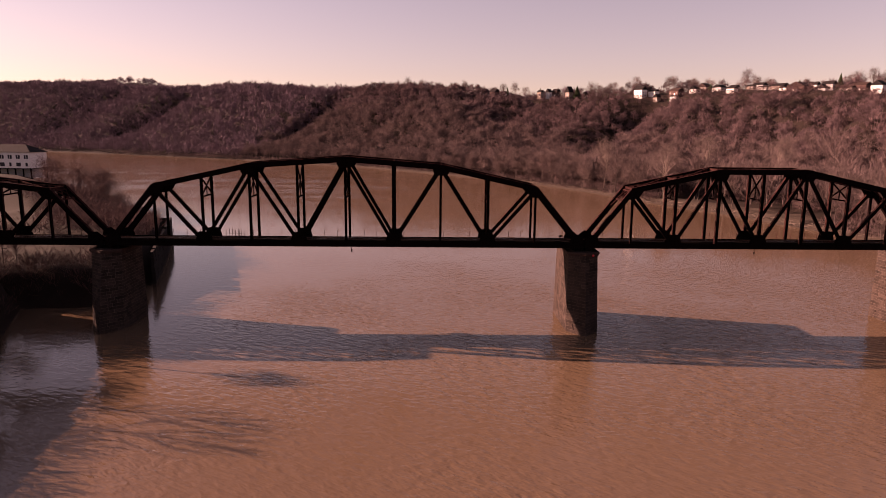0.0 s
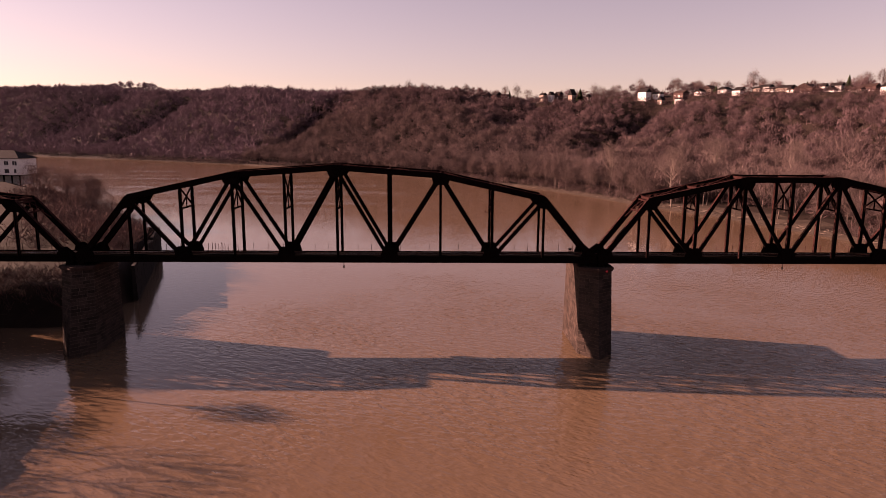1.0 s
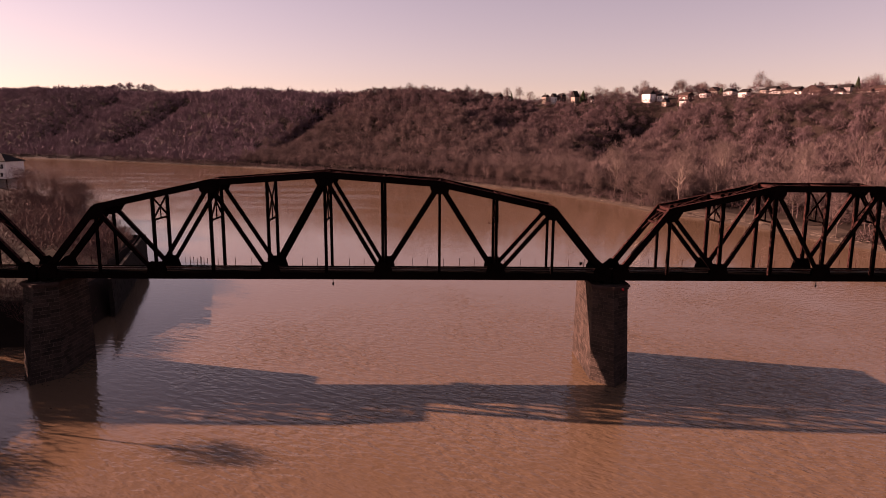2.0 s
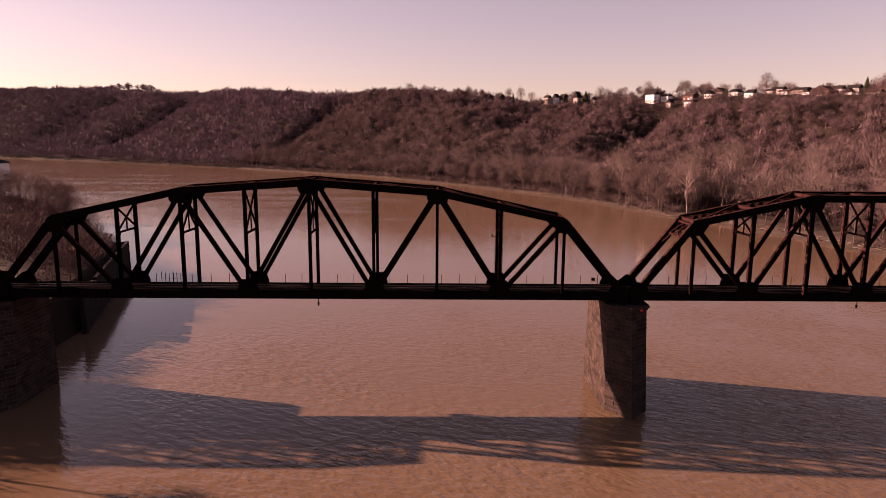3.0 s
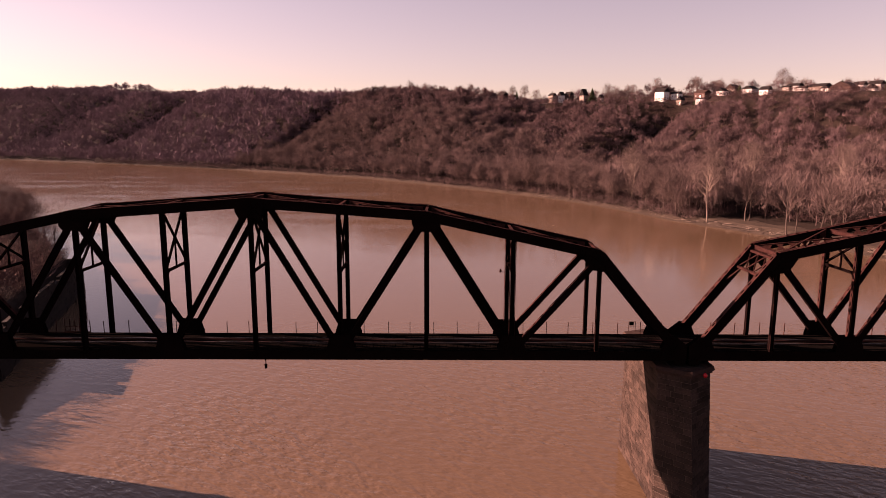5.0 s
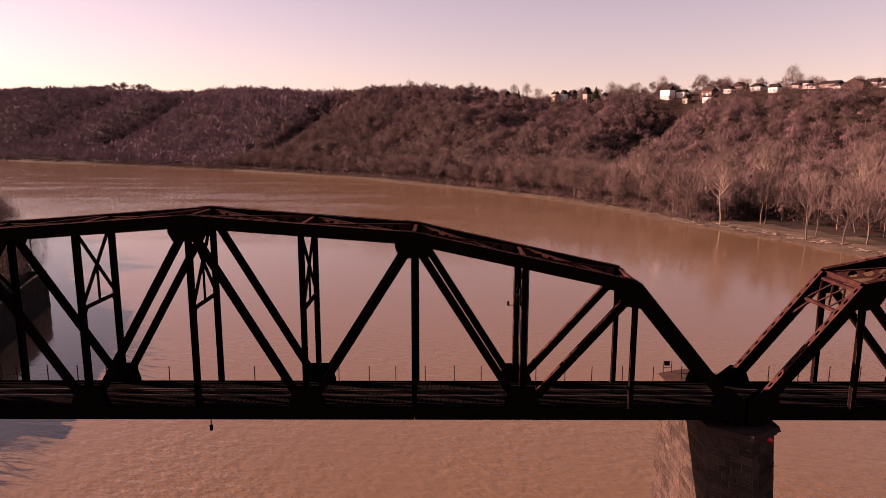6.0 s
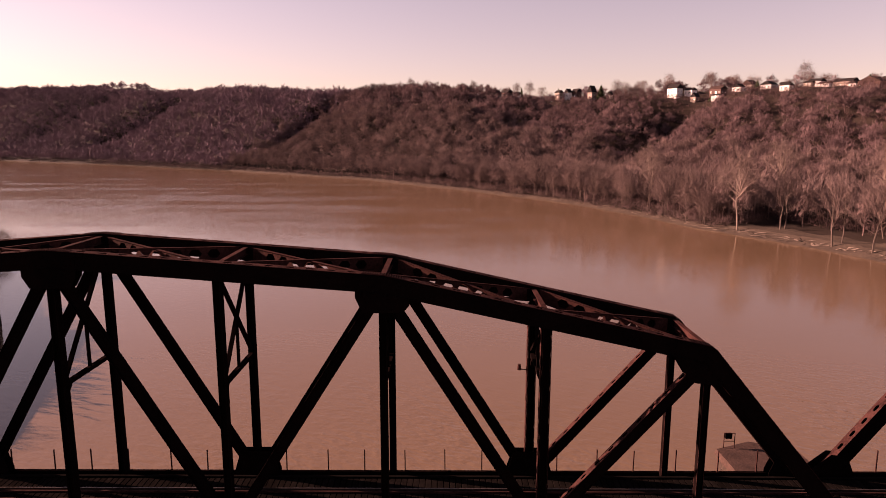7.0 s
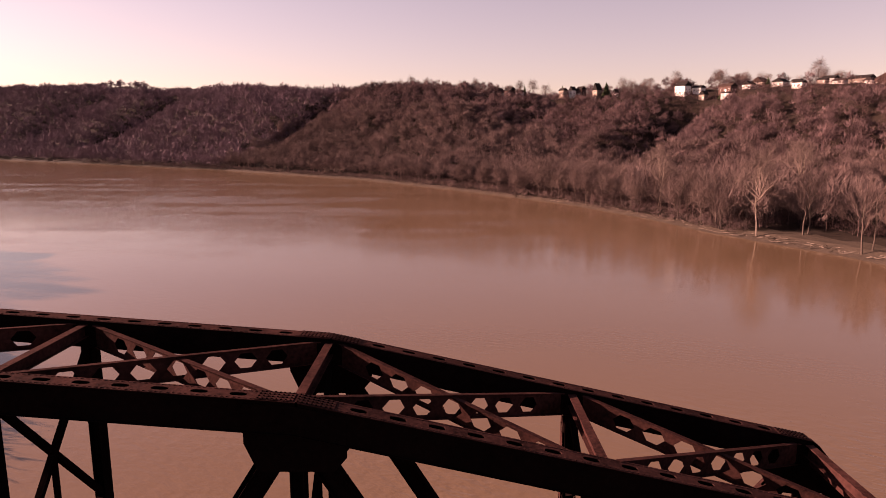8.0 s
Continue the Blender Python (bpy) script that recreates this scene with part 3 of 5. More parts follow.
def walkway(x0, x1, rng):
    """Grating on brackets outside the far truss, with bare railing posts."""
    way = thing("walkway", "narrow steel grating walkway beside the track with bare railing posts", "walkway", (0, -0.1, 0))
    y0, y1, z = W + 0.40, W + 1.0, DECK - 0.5
    bm = bmesh.new()
    x = x0
    while x < x1:
        add_box(bm, (x, (y0 + y1) / 2, z), (0.11, y1 - y0, 0.05))
        x += 0.16
    for y in (y0, (y0 + y1) / 2, y1):
        add_box(bm, ((x0 + x1) / 2, y, z - 0.03), (x1 - x0, 0.06, 0.10))
    tagged(part("grating", bm, STEEL_DARK, way), kind="stuff")
    bm = bmesh.new()
    add_box(bm, ((x0 + x1) / 2, y1 + 0.05, z - 0.05), (x1 - x0, 0.06, 0.30))
    part("edge_beam", bm, STEEL_DARK, way)
    x = x0 + 1.0
    while x < x1 - 0.5:
        bm = bmesh.new()
        lean = rng.uniform(-0.02, 0.02)
        tall = 1.62 + rng.uniform(-0.03, 0.1)
        add_bar(bm, (x, y1, z - 0.1), (x + lean, y1 + rng.uniform(-0.02, 0.02), z + tall), 0.07, 0.07, (1, 0, 0))
        part("railing_post", bm, STEEL, way)
        bm = bmesh.new()
        add_bar(bm, (x, W + 0.3, z - 0.14), (x, y1, z - 0.14), 0.08, 0.14, (1, 0, 0))
        part("bracket", bm, STEEL_DARK, way)
        x += 2.75 + rng.uniform(-0.25, 0.25)
    return way


def track(x0, x1, rng):
    line = thing("railway_track", "single railway track on dark timber sleepers", "track")
    for y in (1.88, 3.32):
        bm = bmesh.new()
        add_box(bm, ((x0 + x1) / 2, y, DECK + 0.012), (x1 - x0, 0.14, 0.024))
        add_box(bm, ((x0 + x1) / 2, y, DECK + 0.08), (x1 - x0, 0.02, 0.12))
        add_box(bm, ((x0 + x1) / 2, y, DECK + 0.155), (x1 - x0, 0.075, 0.04), None, 0.008)
        part("rail", bm, RAIL, line, "rusty steel rail with a worn head")
    for y in (2.15, 3.05):
        bm = bmesh.new()
        add_box(bm, ((x0 + x1) / 2, y, DECK + 0.06), (x1 - x0, 0.1, 0.12))
        part("guard_rail", bm, STEEL, line)
    for y in (0.25, 4.95):
        bm = bmesh.new()
        add_box(bm, ((x0 + x1) / 2, y, DECK + 0.06), (x1 - x0, 0.2, 0.12), None, 0.02)
        part("guard_timber", bm, TIE, line)
    bm = bmesh.new()
    add_box(bm, (0, 0, 0), (0.355, 5.2, 0.24), None, 0.015)
    first = part("sleeper", bm, TIE, line)
    me, rest, x, k = first.data, bmesh.new(), x0 + 0.2, 0
    first.location = (0, 2.6, DECK - 0.12)
    while x < x1:
        if abs(x) < 56 and abs(x) > 0.2:
            ob = new("sleeper", me)
            ob.parent = line
            ob.location = (x, 2.6 + rng.uniform(-0.06, 0.06), DECK - 0.12)
        elif abs(x) > 0.2:
            add_box(rest, (x, 2.6 + rng.uniform(-0.06, 0.06), DECK - 0.12), (0.355, 5.2, 0.24))
        x += 0.40
        k += 1
    tagged(part("distant_sleeper", rest, TIE, line), kind="stuff")
    return line


rng = random.Random(4)
truss_span("truss_span", "dark rusted steel railway truss with an arched top chord", -7 * 9.14, 9.14, 10, [28.5, 32.5, 33.85, 32.5, 28.5])
truss_span("truss_span", "dark rusted steel railway truss with a flat crown", 28.7, 8.37, 8, [28.3, 32.0, 32.0, 28.3], True)
truss_span("truss_span", "dark rusted steel approach truss beside the wooded bank", -65.8 - 8 * 9.0, 9.0, 8, [27.5, 29.6, 29.6, 27.5])
walkway(-137, 95.6, rng)


def refuge(x0, x1):
    """A small railed standing place beside the walkway."""
    t = thing("refuge_bay", "small steel refuge bay with close railing posts beside the walkway", "platform", (0, -0.1, 0))
    y0, y1, z = W + 1.12, W + 2.1, DECK - 0.5
    bm = bmesh.new()
    add_box(bm, ((x0 + x1) / 2, (y0 + y1) / 2, z), (x1 - x0, y1 - y0, 0.08), None, 0.015)
    part("platform", bm, STEEL_DARK, t)
    for x in (x0 + 0.2, x1 - 0.2):
        bm = bmesh.new()
        add_bar(bm, (x, W + 1.1, z - 0.75), (x, y1 - 0.1, z - 0.05), 0.09, 0.09, (1, 0, 0))
        part("bracket", bm, STEEL_DARK, t)
    for k in range(6):
        x = x0 + 0.06 + (x1 - x0 - 0.12) * k / 5
        bm = bmesh.new()
        add_bar(bm, (x, y1 - 0.05, z), (x, y1 - 0.05, z + 1.7 - 0.16 * (k % 3)), 0.07, 0.07, (1, 0, 0))
        part("railing_post", bm, STEEL, t)
    bm = bmesh.new()
    add_box(bm, ((x0 + x1) / 2, y1 - 0.05, z + 0.62), (x1 - x0, 0.04, 0.04))
    part("rail", bm, STEEL, t)
    return t


refuge(-43.3, -40.2)
track(-137, 95.6, rng)


# ---- piers ----
def pier(label, cx, stones_from, rng, back=11.3):
    """A tall ashlar pier with battered cutwaters and a coping. The stones with the rank below 300 are parts."""
    p = thing("bridge_pier", label, "pier", (0, 0, 0), "piers of the railway bridge")
    top = 15.0

    def plan(z, grow=0.0):
        f = z / top
        half = 3.1 - 0.25 * f + grow
        fs, ft = -1.4 + 1.6 * f - grow, -5.0 + 3.2 * f - grow
        bs, bt = back - 0.2 * f + grow, back + 1.9 - 0.8 * f + grow
        return [Vector((cx - half, bs, z)), Vector((cx - half, fs, z)), Vector((cx, ft, z)), Vector((cx + half, fs, z)), Vector((cx + half, bs, z)), Vector((cx, bt, z))]

    bm = bmesh.new()
    rings = [[bm.verts.new(v) for v in plan(z, -0.012)] for z in [-3] + [top * i / 27 for i in range(28)]]
    for low, high in zip(rings[:-1], rings[1:]):
        for k in range(6):
            bm.faces.new((low[k], low[(k + 1) % 6], high[(k + 1) % 6], high[k]))
    bm.faces.new(rings[-1])
    bmesh.ops.recalc_face_normals(bm, faces=bm.faces)
    part("core", bm, MORTAR, p)
    course, singles, rest, restf = 0.60, [], [], []
    levels = int(top / course)
    for c in range(-1, levels):
        z0, z1 = c * course, (c + 1) * course
        lo, hi = plan(z0), plan(z1)
        for k in range(6):
            a0, b0, a1, b1 = lo[k], lo[(k + 1) % 6], hi[k], hi[(k + 1) % 6]
            length = (b0 - a0).length
            n = max(1, round(length / 1.35))
            cuts = [0.0] + [(i + rng.uniform(-0.3, 0.3) + (0.25 if c % 2 else -0.25)) / n for i in range(1, n)] + [1.0]
            out = (b0 - a0).cross(Vector((0, 0, 1))).normalized()
            if out.dot((a0 + b0) / 2 - Vector((cx, 4, z0))) < 0:
                out = -out
            for f0, f1 in zip(cuts[:-1], cuts[1:]):
                g = 0.022 / length
                push = rng.uniform(0.0, 0.03)
                corners = [a0.lerp(b0, f0 + g), a0.lerp(b0, f1 - g), a1.lerp(b1, f1 - g), a1.lerp(b1, f0 + g)]
                corners[0] = corners[0] + Vector((0, 0, 0.02)); corners[1] = corners[1] + Vector((0, 0, 0.02))
                corners[2] = corners[2] - Vector((0, 0, 0.02)); corners[3] = corners[3] - Vector((0, 0, 0.02))
                mid = sum(corners, Vector()) / 4
                face = [v.lerp(mid, 0.07) + out * (push + 0.012 + rng.uniform(0, 0.02)) for v in corners]
                verts = [v - out * 0.1 for v in corners] + [v + out * push * 0.4 for v in corners] + face
                quads = []
                for base in (0, 4):
                    for i in range(4):
                        quads.append((base + i, base + (i + 1) % 4, base + 4 + (i + 1) % 4, base + 4 + i))
                quads.append((8, 9, 10, 11))
                if out.dot((verts[9] - verts[8]).cross(verts[10] - verts[8])) < 0:
                    quads = [q[::-1] for q in quads]
                if stones_from and k in (0, 1) and len(singles) < 298:
                    singles.append((verts, quads))
                else:
                    o = len(rest)
                    rest += verts
                    restf += [tuple(o + i for i in q) for q in quads]
    for verts, quads in singles:
        ob = new("stone", mesh_of("stone", verts, quads, STONE))
        ob.parent = p
    ob = new("stonework", mesh_of("stonework", rest, restf, STONE_REST))
    ob.parent = p
    tagged(ob, kind="stuff")
    # coping courses and bearing blocks
    for z0, z1, grow in ((top, top + 0.35, 0.18), (top + 0.35, top + 0.75, 0.38)):
        bm = bmesh.new()
        lo = [bm.verts.new(Vector((v.x, v.y, z0 + 0.003))) for v in plan(top, grow)]
        hi = [bm.verts.new(Vector((v.x, v.y, z1))) for v in plan(top, grow - (0.12 if grow > 0.3 else 0))]
        for k in range(6):
            bm.faces.new((lo[k], lo[(k + 1) % 6], hi[(k + 1) % 6], hi[k]))
        bm.faces.new(hi)
        bm.faces.new(lo[::-1])
        bmesh.ops.recalc_face_normals(bm, faces=bm.faces)
        part("coping", bm, COPING, p)
    bm = bmesh.new()
    add_box(bm, (cx, 2.6, top + 0.82), (3.6, 6.6, 0.14), None, 0.03)
    part("bearing_slab", bm, CONCRETE, p)
    return p


rng = random.Random(11)
pier("tall cut-stone bridge pier with pointed ends and pale joints", 28.05, True, rng, 12.6)
pier("tall cut-stone bridge pier standing in the river", 96.9, True, rng)
pier("dark cut-stone bridge pier beside the river bank", -64.9, False, rng, 9.2)


# ---- trees ----
def grow(rng, tall, spread, limbs, subs, twigs, lean=0.0, bush=False, thick=1.0, heavy=True, clear=0.28):
    """A bare tree at the origin: (start, end, radius, radius) for wood and (start, end, half width) for fine branches."""
    wood, fine = [], []
    any_way = lambda: Vector((rng.uniform(-1, 1), rng.uniform(-1, 1), rng.uniform(-0.6, 1)))
    d = Vector((lean, rng.uniform(-0.08, 0.08), 1)).normalized()
    stem, step = [Vector((0, 0, -0.03 * tall))], tall * (0.19 if not bush else 0.10)
    for k in range(4):
        d = (d + Vector((rng.uniform(-0.13, 0.13), rng.uniform(-0.13, 0.13), 0.1))).normalized()
        stem.append(stem[-1] + d * step)
    r0 = tall * 0.0135
    if not bush:
        for k in range(4):
            wood.append((stem[k], stem[k + 1], r0 * (1 - k * 0.21), r0 * (0.79 - k * 0.21)))
    for k in range(limbs):
        f = (clear if not bush else 0.0) + (1 - clear if not bush else 1.0) * (k + rng.random()) / limbs
        i = min(3, int(f * 4))
        at = stem[i].lerp(stem[i + 1], min(1, f * 4 - i))
        q = k * 2.39996 + rng.uniform(-0.4, 0.4)
        way = Vector((math.cos(q), math.sin(q), 0.32 + 1.2 * f * f + rng.uniform(-0.2, 0.3))).normalized()
        length = tall * spread * (1.12 - 0.5 * f) * rng.uniform(0.75, 1.1)
        mid = at + way * length * 0.5
        bend = (way + Vector((rng.uniform(-0.25, 0.25), rng.uniform(-0.25, 0.25), 0.32))).normalized()
        end = mid + bend * length * 0.5
        r = r0 * (0.5 - 0.28 * f)
        if heavy:
            wood.append((at, mid, r, r * 0.6))
            wood.append((mid, end, r * 0.6, r * 0.25))
        else:
            fine.append((at, mid + bend * length * 0.1, r * 1.2))
            fine.append((mid, end, r * 0.8))
        for j in range(subs):
            g = 0.25 + 0.75 * (j + rng.random()) / subs
            p = at.lerp(mid, g * 2) if g < 0.5 else mid.lerp(end, g * 2 - 1)
            along = (bend * 0.85 + any_way() * 0.55 + Vector((0, 0, 0.15))).normalized()
            reach = length * rng.uniform(0.3, 0.55)
            tip = p + along * reach
            fine.append((p, tip, tall * 0.0024 * thick))
            for h in range(twigs):
                u = 0.25 + 0.7 * (h + rng.random()) / twigs
                o = p.lerp(tip, u)
                out = (along * 0.8 + any_way() * 0.55 + Vector((0, 0, 0.1))).normalized()
                fine.append((o, o + out * reach * rng.uniform(0.35, 0.65), tall * 0.0015 * thick))
    return wood, fine


def domed(rng, wide, lobes, twigs, half, low=0.3, trunk=0.011):
    """A bare tree one metre tall whose twigs radiate from the lobes of a rounded crown."""
    wood = [(Vector((0, 0, -0.03)), Vector((0, 0, low + 0.1)), trunk, trunk * 0.8), (Vector((0, 0, low + 0.1)), Vector((0.02, 0, 0.8)), trunk * 0.8, trunk * 0.2)]
    fine = []
    for k in range(lobes):
        q, f = k * 2.39996 + rng.uniform(-0.4, 0.4), (k + 0.5) / lobes
        out = wide * (0.72 - 0.55 * f) * rng.uniform(0.75, 1.1)
        size = rng.uniform(0.20, 0.28) * (wide / 0.36)
        mid = Vector((math.cos(q) * out, math.sin(q) * out, low + (0.86 - low) * (0.22 + 0.72 * f) * rng.uniform(0.9, 1.08)))
        fine.append((Vector((0, 0, low * 0.8 + (mid.z - low) * 0.45)), mid, trunk * 0.7))
        for j in range(twigs):
            z = 1 - 1.55 * (j + 0.5) / twigs
            r, p = math.sqrt(1 - z * z), j * 2.39996 + k
            d = Vector((r * math.cos(p), r * math.sin(p), z))
            d = (d + Vector((rng.uniform(-0.4, 0.4), rng.uniform(-0.4, 0.4), rng.uniform(-0.2, 0.4)))).normalized()
            fine.append((mid + d * size * rng.uniform(0.1, 0.5), mid + d * size * rng.uniform(0.8, 1.2), half))
    return wood, fine


def puffed(rng, wide, lobes, sprays, twigs, low=0.25, trunk=0.011, spray=0.34):
    """A bare tree one metre tall with a rounded crown of lobes: sprays of fine twigs lie over each lobe, single twigs stand out of it."""
    wood = [(Vector((0, 0, -0.06)), Vector((0, 0, low + 0.1)), trunk, trunk * 0.8), (Vector((0, 0, low + 0.1)), Vector((0.02, 0, 0.8)), trunk * 0.8, trunk * 0.2)]
    fine = []
    up = Vector((0, 0, 1))
    for k in range(lobes):
        q, f = k * 2.39996 + rng.uniform(-0.4, 0.4), (k + 0.5) / lobes
        out = wide * (0.74 - 0.58 * f) * rng.uniform(0.75, 1.1)
        size = rng.uniform(0.17, 0.26) * (wide / 0.36)
        mid = Vector((math.cos(q) * out, math.sin(q) * out, low + (0.84 - low) * (0.22 + 0.72 * f) * rng.uniform(0.9, 1.08)))
        fine.append((Vector((0, 0, low * 0.7 + (mid.z - low) * 0.45)), mid, trunk * 0.8))
        for j in range(sprays + twigs):
            z = 1 - 1.5 * ((j * 0.618034 + 0.3) % 1.0)
            r, p = math.sqrt(1 - z * z), j * 2.39996 + k
            d = Vector((r * math.cos(p), r * math.sin(p), z))
            d = (d + Vector((rng.uniform(-0.3, 0.3), rng.uniform(-0.3, 0.3), rng.uniform(-0.15, 0.3)))).normalized()
            if j < sprays:
                along = up - d * up.dot(d) + Vector((rng.uniform(-0.6, 0.6), rng.uniform(-0.6, 0.6), rng.uniform(-0.6, 0.6)))
                along = (along - d * along.dot(d)).normalized()
                at = mid + d * size * rng.uniform(0.45, 0.9) - along * size * 0.25
                turned = (d + Vector((rng.uniform(-0.7, 0.7), rng.uniform(-0.7, 0.7), rng.uniform(-0.7, 0.7)))).normalized()
                fine.append((at, at + (along * 0.7 + d * rng.uniform(0.1, 0.8)) * size * rng.uniform(0.75, 1.35), size * spray * rng.uniform(0.4, 0.85), turned))
            else:
                fine.append((mid + d * size * rng.uniform(0.4, 0.8), mid + d * size * rng.uniform(1.0, 1.35), size * 0.035))
    return wood, fine


def wood_mesh(wood, sides=4):
    verts, faces = [], []
    for a, b, ra, rb in wood:
        m = (b - a).to_track_quat("Z", "Y").to_matrix()
        o = len(verts)
        for c, r in ((a, ra), (b, rb)):
            for k in range(sides):
                q = 2 * math.pi * k / sides
                verts.append(c + m @ Vector((r * math.cos(q), r * math.sin(q), 0)))
        for k in range(sides):
            faces.append((o + k, o + (k + 1) % sides, o + sides + (k + 1) % sides, o + sides + k))
    return verts, faces


def twig_mesh(fine):
    verts, faces = [], []
    for k, (a, b, w, *face) in enumerate(fine):
        side = (b - a).cross(face[0] if face else Vector((math.sin(k * 1.7), math.cos(k * 1.7), 0.3))).normalized() * w
        o = len(verts)
        verts += [a - side, a + side, b]
        faces.append((o, o + 1, o + 2))
    return verts, faces


def bare_tree(rng, name, label, tall, spread, limbs, subs, twigs, bark=None, group="", lean=0.0, bush=False, thick=1.0, fine_mat=None, dome=None, clear=0.28):
    t = thing(name, label, "tree" if not bush else "shrub", (0, 0, 0), group)
    wood, fine = grow(rng, tall, spread, limbs, subs, twigs, lean, bush, thick, True, clear)
    if dome:
        limbs_only = [(a, b, ra * 0.62, rb * 0.8) for a, b, ra, rb in wood]
        wood, fine = domed(rng, spread, *dome)
        wood = limbs_only if clear > 0.4 else [(a * tall, b * tall, ra * tall, rb * tall) for a, b, ra, rb in wood]
        fine = [(a * tall, b * tall, w * tall) for a, b, w in fine]
    ob = new("trunk", mesh_of("trunk", *wood_mesh(wood, 5), bark or BARK))
    ob.parent = t
    ob = new("crown", mesh_of("crown", *twig_mesh(fine), fine_mat or TWIG))
    ob.parent = t
    return t


def plant(first, places, rng, low=0.8, high=1.2):
    """Set the first tree and copies of it at the places."""
    for k, (x, y) in enumerate(places):
        f = rng.uniform(low, high)
        m = pose(x, y, land_at(x, y), 0, 0, rng.uniform(0, 360))
        ob = first if k == 0 else copy_thing(first, m)
        ob.matrix_basis = m
        ob.scale = (f * rng.uniform(0.9, 1.1), f * rng.uniform(0.9, 1.1), f)


rng = random.Random(21)
# trees along the water on the far bank, each a thing of its own
bank_kinds = [bare_tree(rng, "bare_tree", "leafless brown riverside tree with a fine twiggy crown", rng.uniform(20, 26), rng.uniform(0.40, 0.48) if k < 4 else rng.uniform(0.3, 0.38), 18, 8, 6, thick=1.7, group="bare trees along the far bank", lean=rng.uniform(-0.1, 0.2), dome=None if k < 4 else (18, 46, 0.0026, 0.22)) for k in range(8)]
bank_places = [[] for _ in bank_kinds]
count = 0
while count < 190:
    k = rng.randrange(6, len(FAR_SHORE) - 3)
    f = rng.random()
    (ax, ay), (bx, by) = FAR_SHORE[k], FAR_SHORE[k + 1]
    if rng.random() > math.hypot(bx - ax, by - ay) / 130:
        continue
    n = Vector((by - ay, ax - bx)).normalized() * -rng.uniform(0.8, 40)
    if 150 < ay + f * (by - ay) + n.y < 246 and n.length < 26:
        continue
    bank_places[rng.randrange(len(bank_kinds))].append((ax + f * (bx - ax) + n.x, ay + f * (by - ay) + n.y))
    count += 1
for first, places in zip(bank_kinds, bank_places):
    plant(first, places, rng, 0.65, 1.1)
pale = bare_tree(rng, "sycamore_tree", "tall pale-barked leafless sycamore on the far bank", 37, 0.25, 13, 3, 2, BARK_PALE, group="sycamores on the far bank", fine_mat=PALE_TWIG, clear=0.46, dome=(18, 60, 0.0012, 0.46), thick=1.3, lean=0.06)
plant(pale, [(127, 236), (201, 255), (114, 318), (176, 300)], rng, 0.94, 1.0)
big = bare_tree(rng, "bare_tree", "broad leafless tree with heavy spreading limbs", 33, 0.46, 20, 9, 6, thick=1.2)
plant(big, [(222, 235)], rng, 1.0, 1.0)
flat_tree = bare_tree(rng, "bare_tree", "leafless tree with bare leaning stems on the mud flat", 25, 0.36, 15, 8, 6, thick=1.5, group="trees on the mud flat", lean=0.12, clear=0.36)
plant(flat_tree, [(142, 230), (144, 230.5), (144, 197), (148, 198), (149, 182), (155, 178), (113, 285), (117, 284), (130, 253)], rng, 0.85, 1.15)


def woods(name, label, count, kinds, place, seed, mat):
    """Many small bare trees in one mesh. place(rng) gives x, y and height."""
    r = np.random.RandomState(seed)
    forms = []
    for wood, fine in kinds:
        v1, f1 = wood_mesh(wood, 3)
        v2, f2 = twig_mesh(fine)
        verts = np.array([tuple(v) for v in v1 + v2])
        tris = [(a, b, c) for a, b, c, d in f1] + [(a, c, d) for a, b, c, d in f1] + [tuple(i + len(v1) for i in f) for f in f2]
        forms.append((verts, np.array(tris)))
    x, y, tall = place(r, count)
    z = land(x, y)
    allv, allf, o = [], [], 0
    for k in range(len(x)):
        verts, tris = forms[r.randint(len(forms))]
        q = r.uniform(0, 2 * math.pi)
        c, s = math.cos(q), math.sin(q)
        wide = tall[k] * r.uniform(0.85, 1.2)
        v = np.column_stack([(verts[:, 0] * c - verts[:, 1] * s) * wide + x[k], (verts[:, 0] * s + verts[:, 1] * c) * wide + y[k], verts[:, 2] * tall[k] + z[k]])
        allv.append(v)
        allf.append(tris + o)
        o += len(verts)
    v, f = np.concatenate(allv), np.concatenate(allf)
    me = bpy.data.meshes.new(name)
    me.vertices.add(len(v)); me.vertices.foreach_set("co", v.ravel())
    me.loops.add(f.size); me.loops.foreach_set("vertex_index", f.ravel())
    me.polygons.add(len(f)); me.polygons.foreach_set("loop_start", np.arange(0, f.size, 3))
    me.update(calc_edges=True)
    me.materials.append(mat)
    return tagged(new(name, me), label, "woods", kind="stuff")


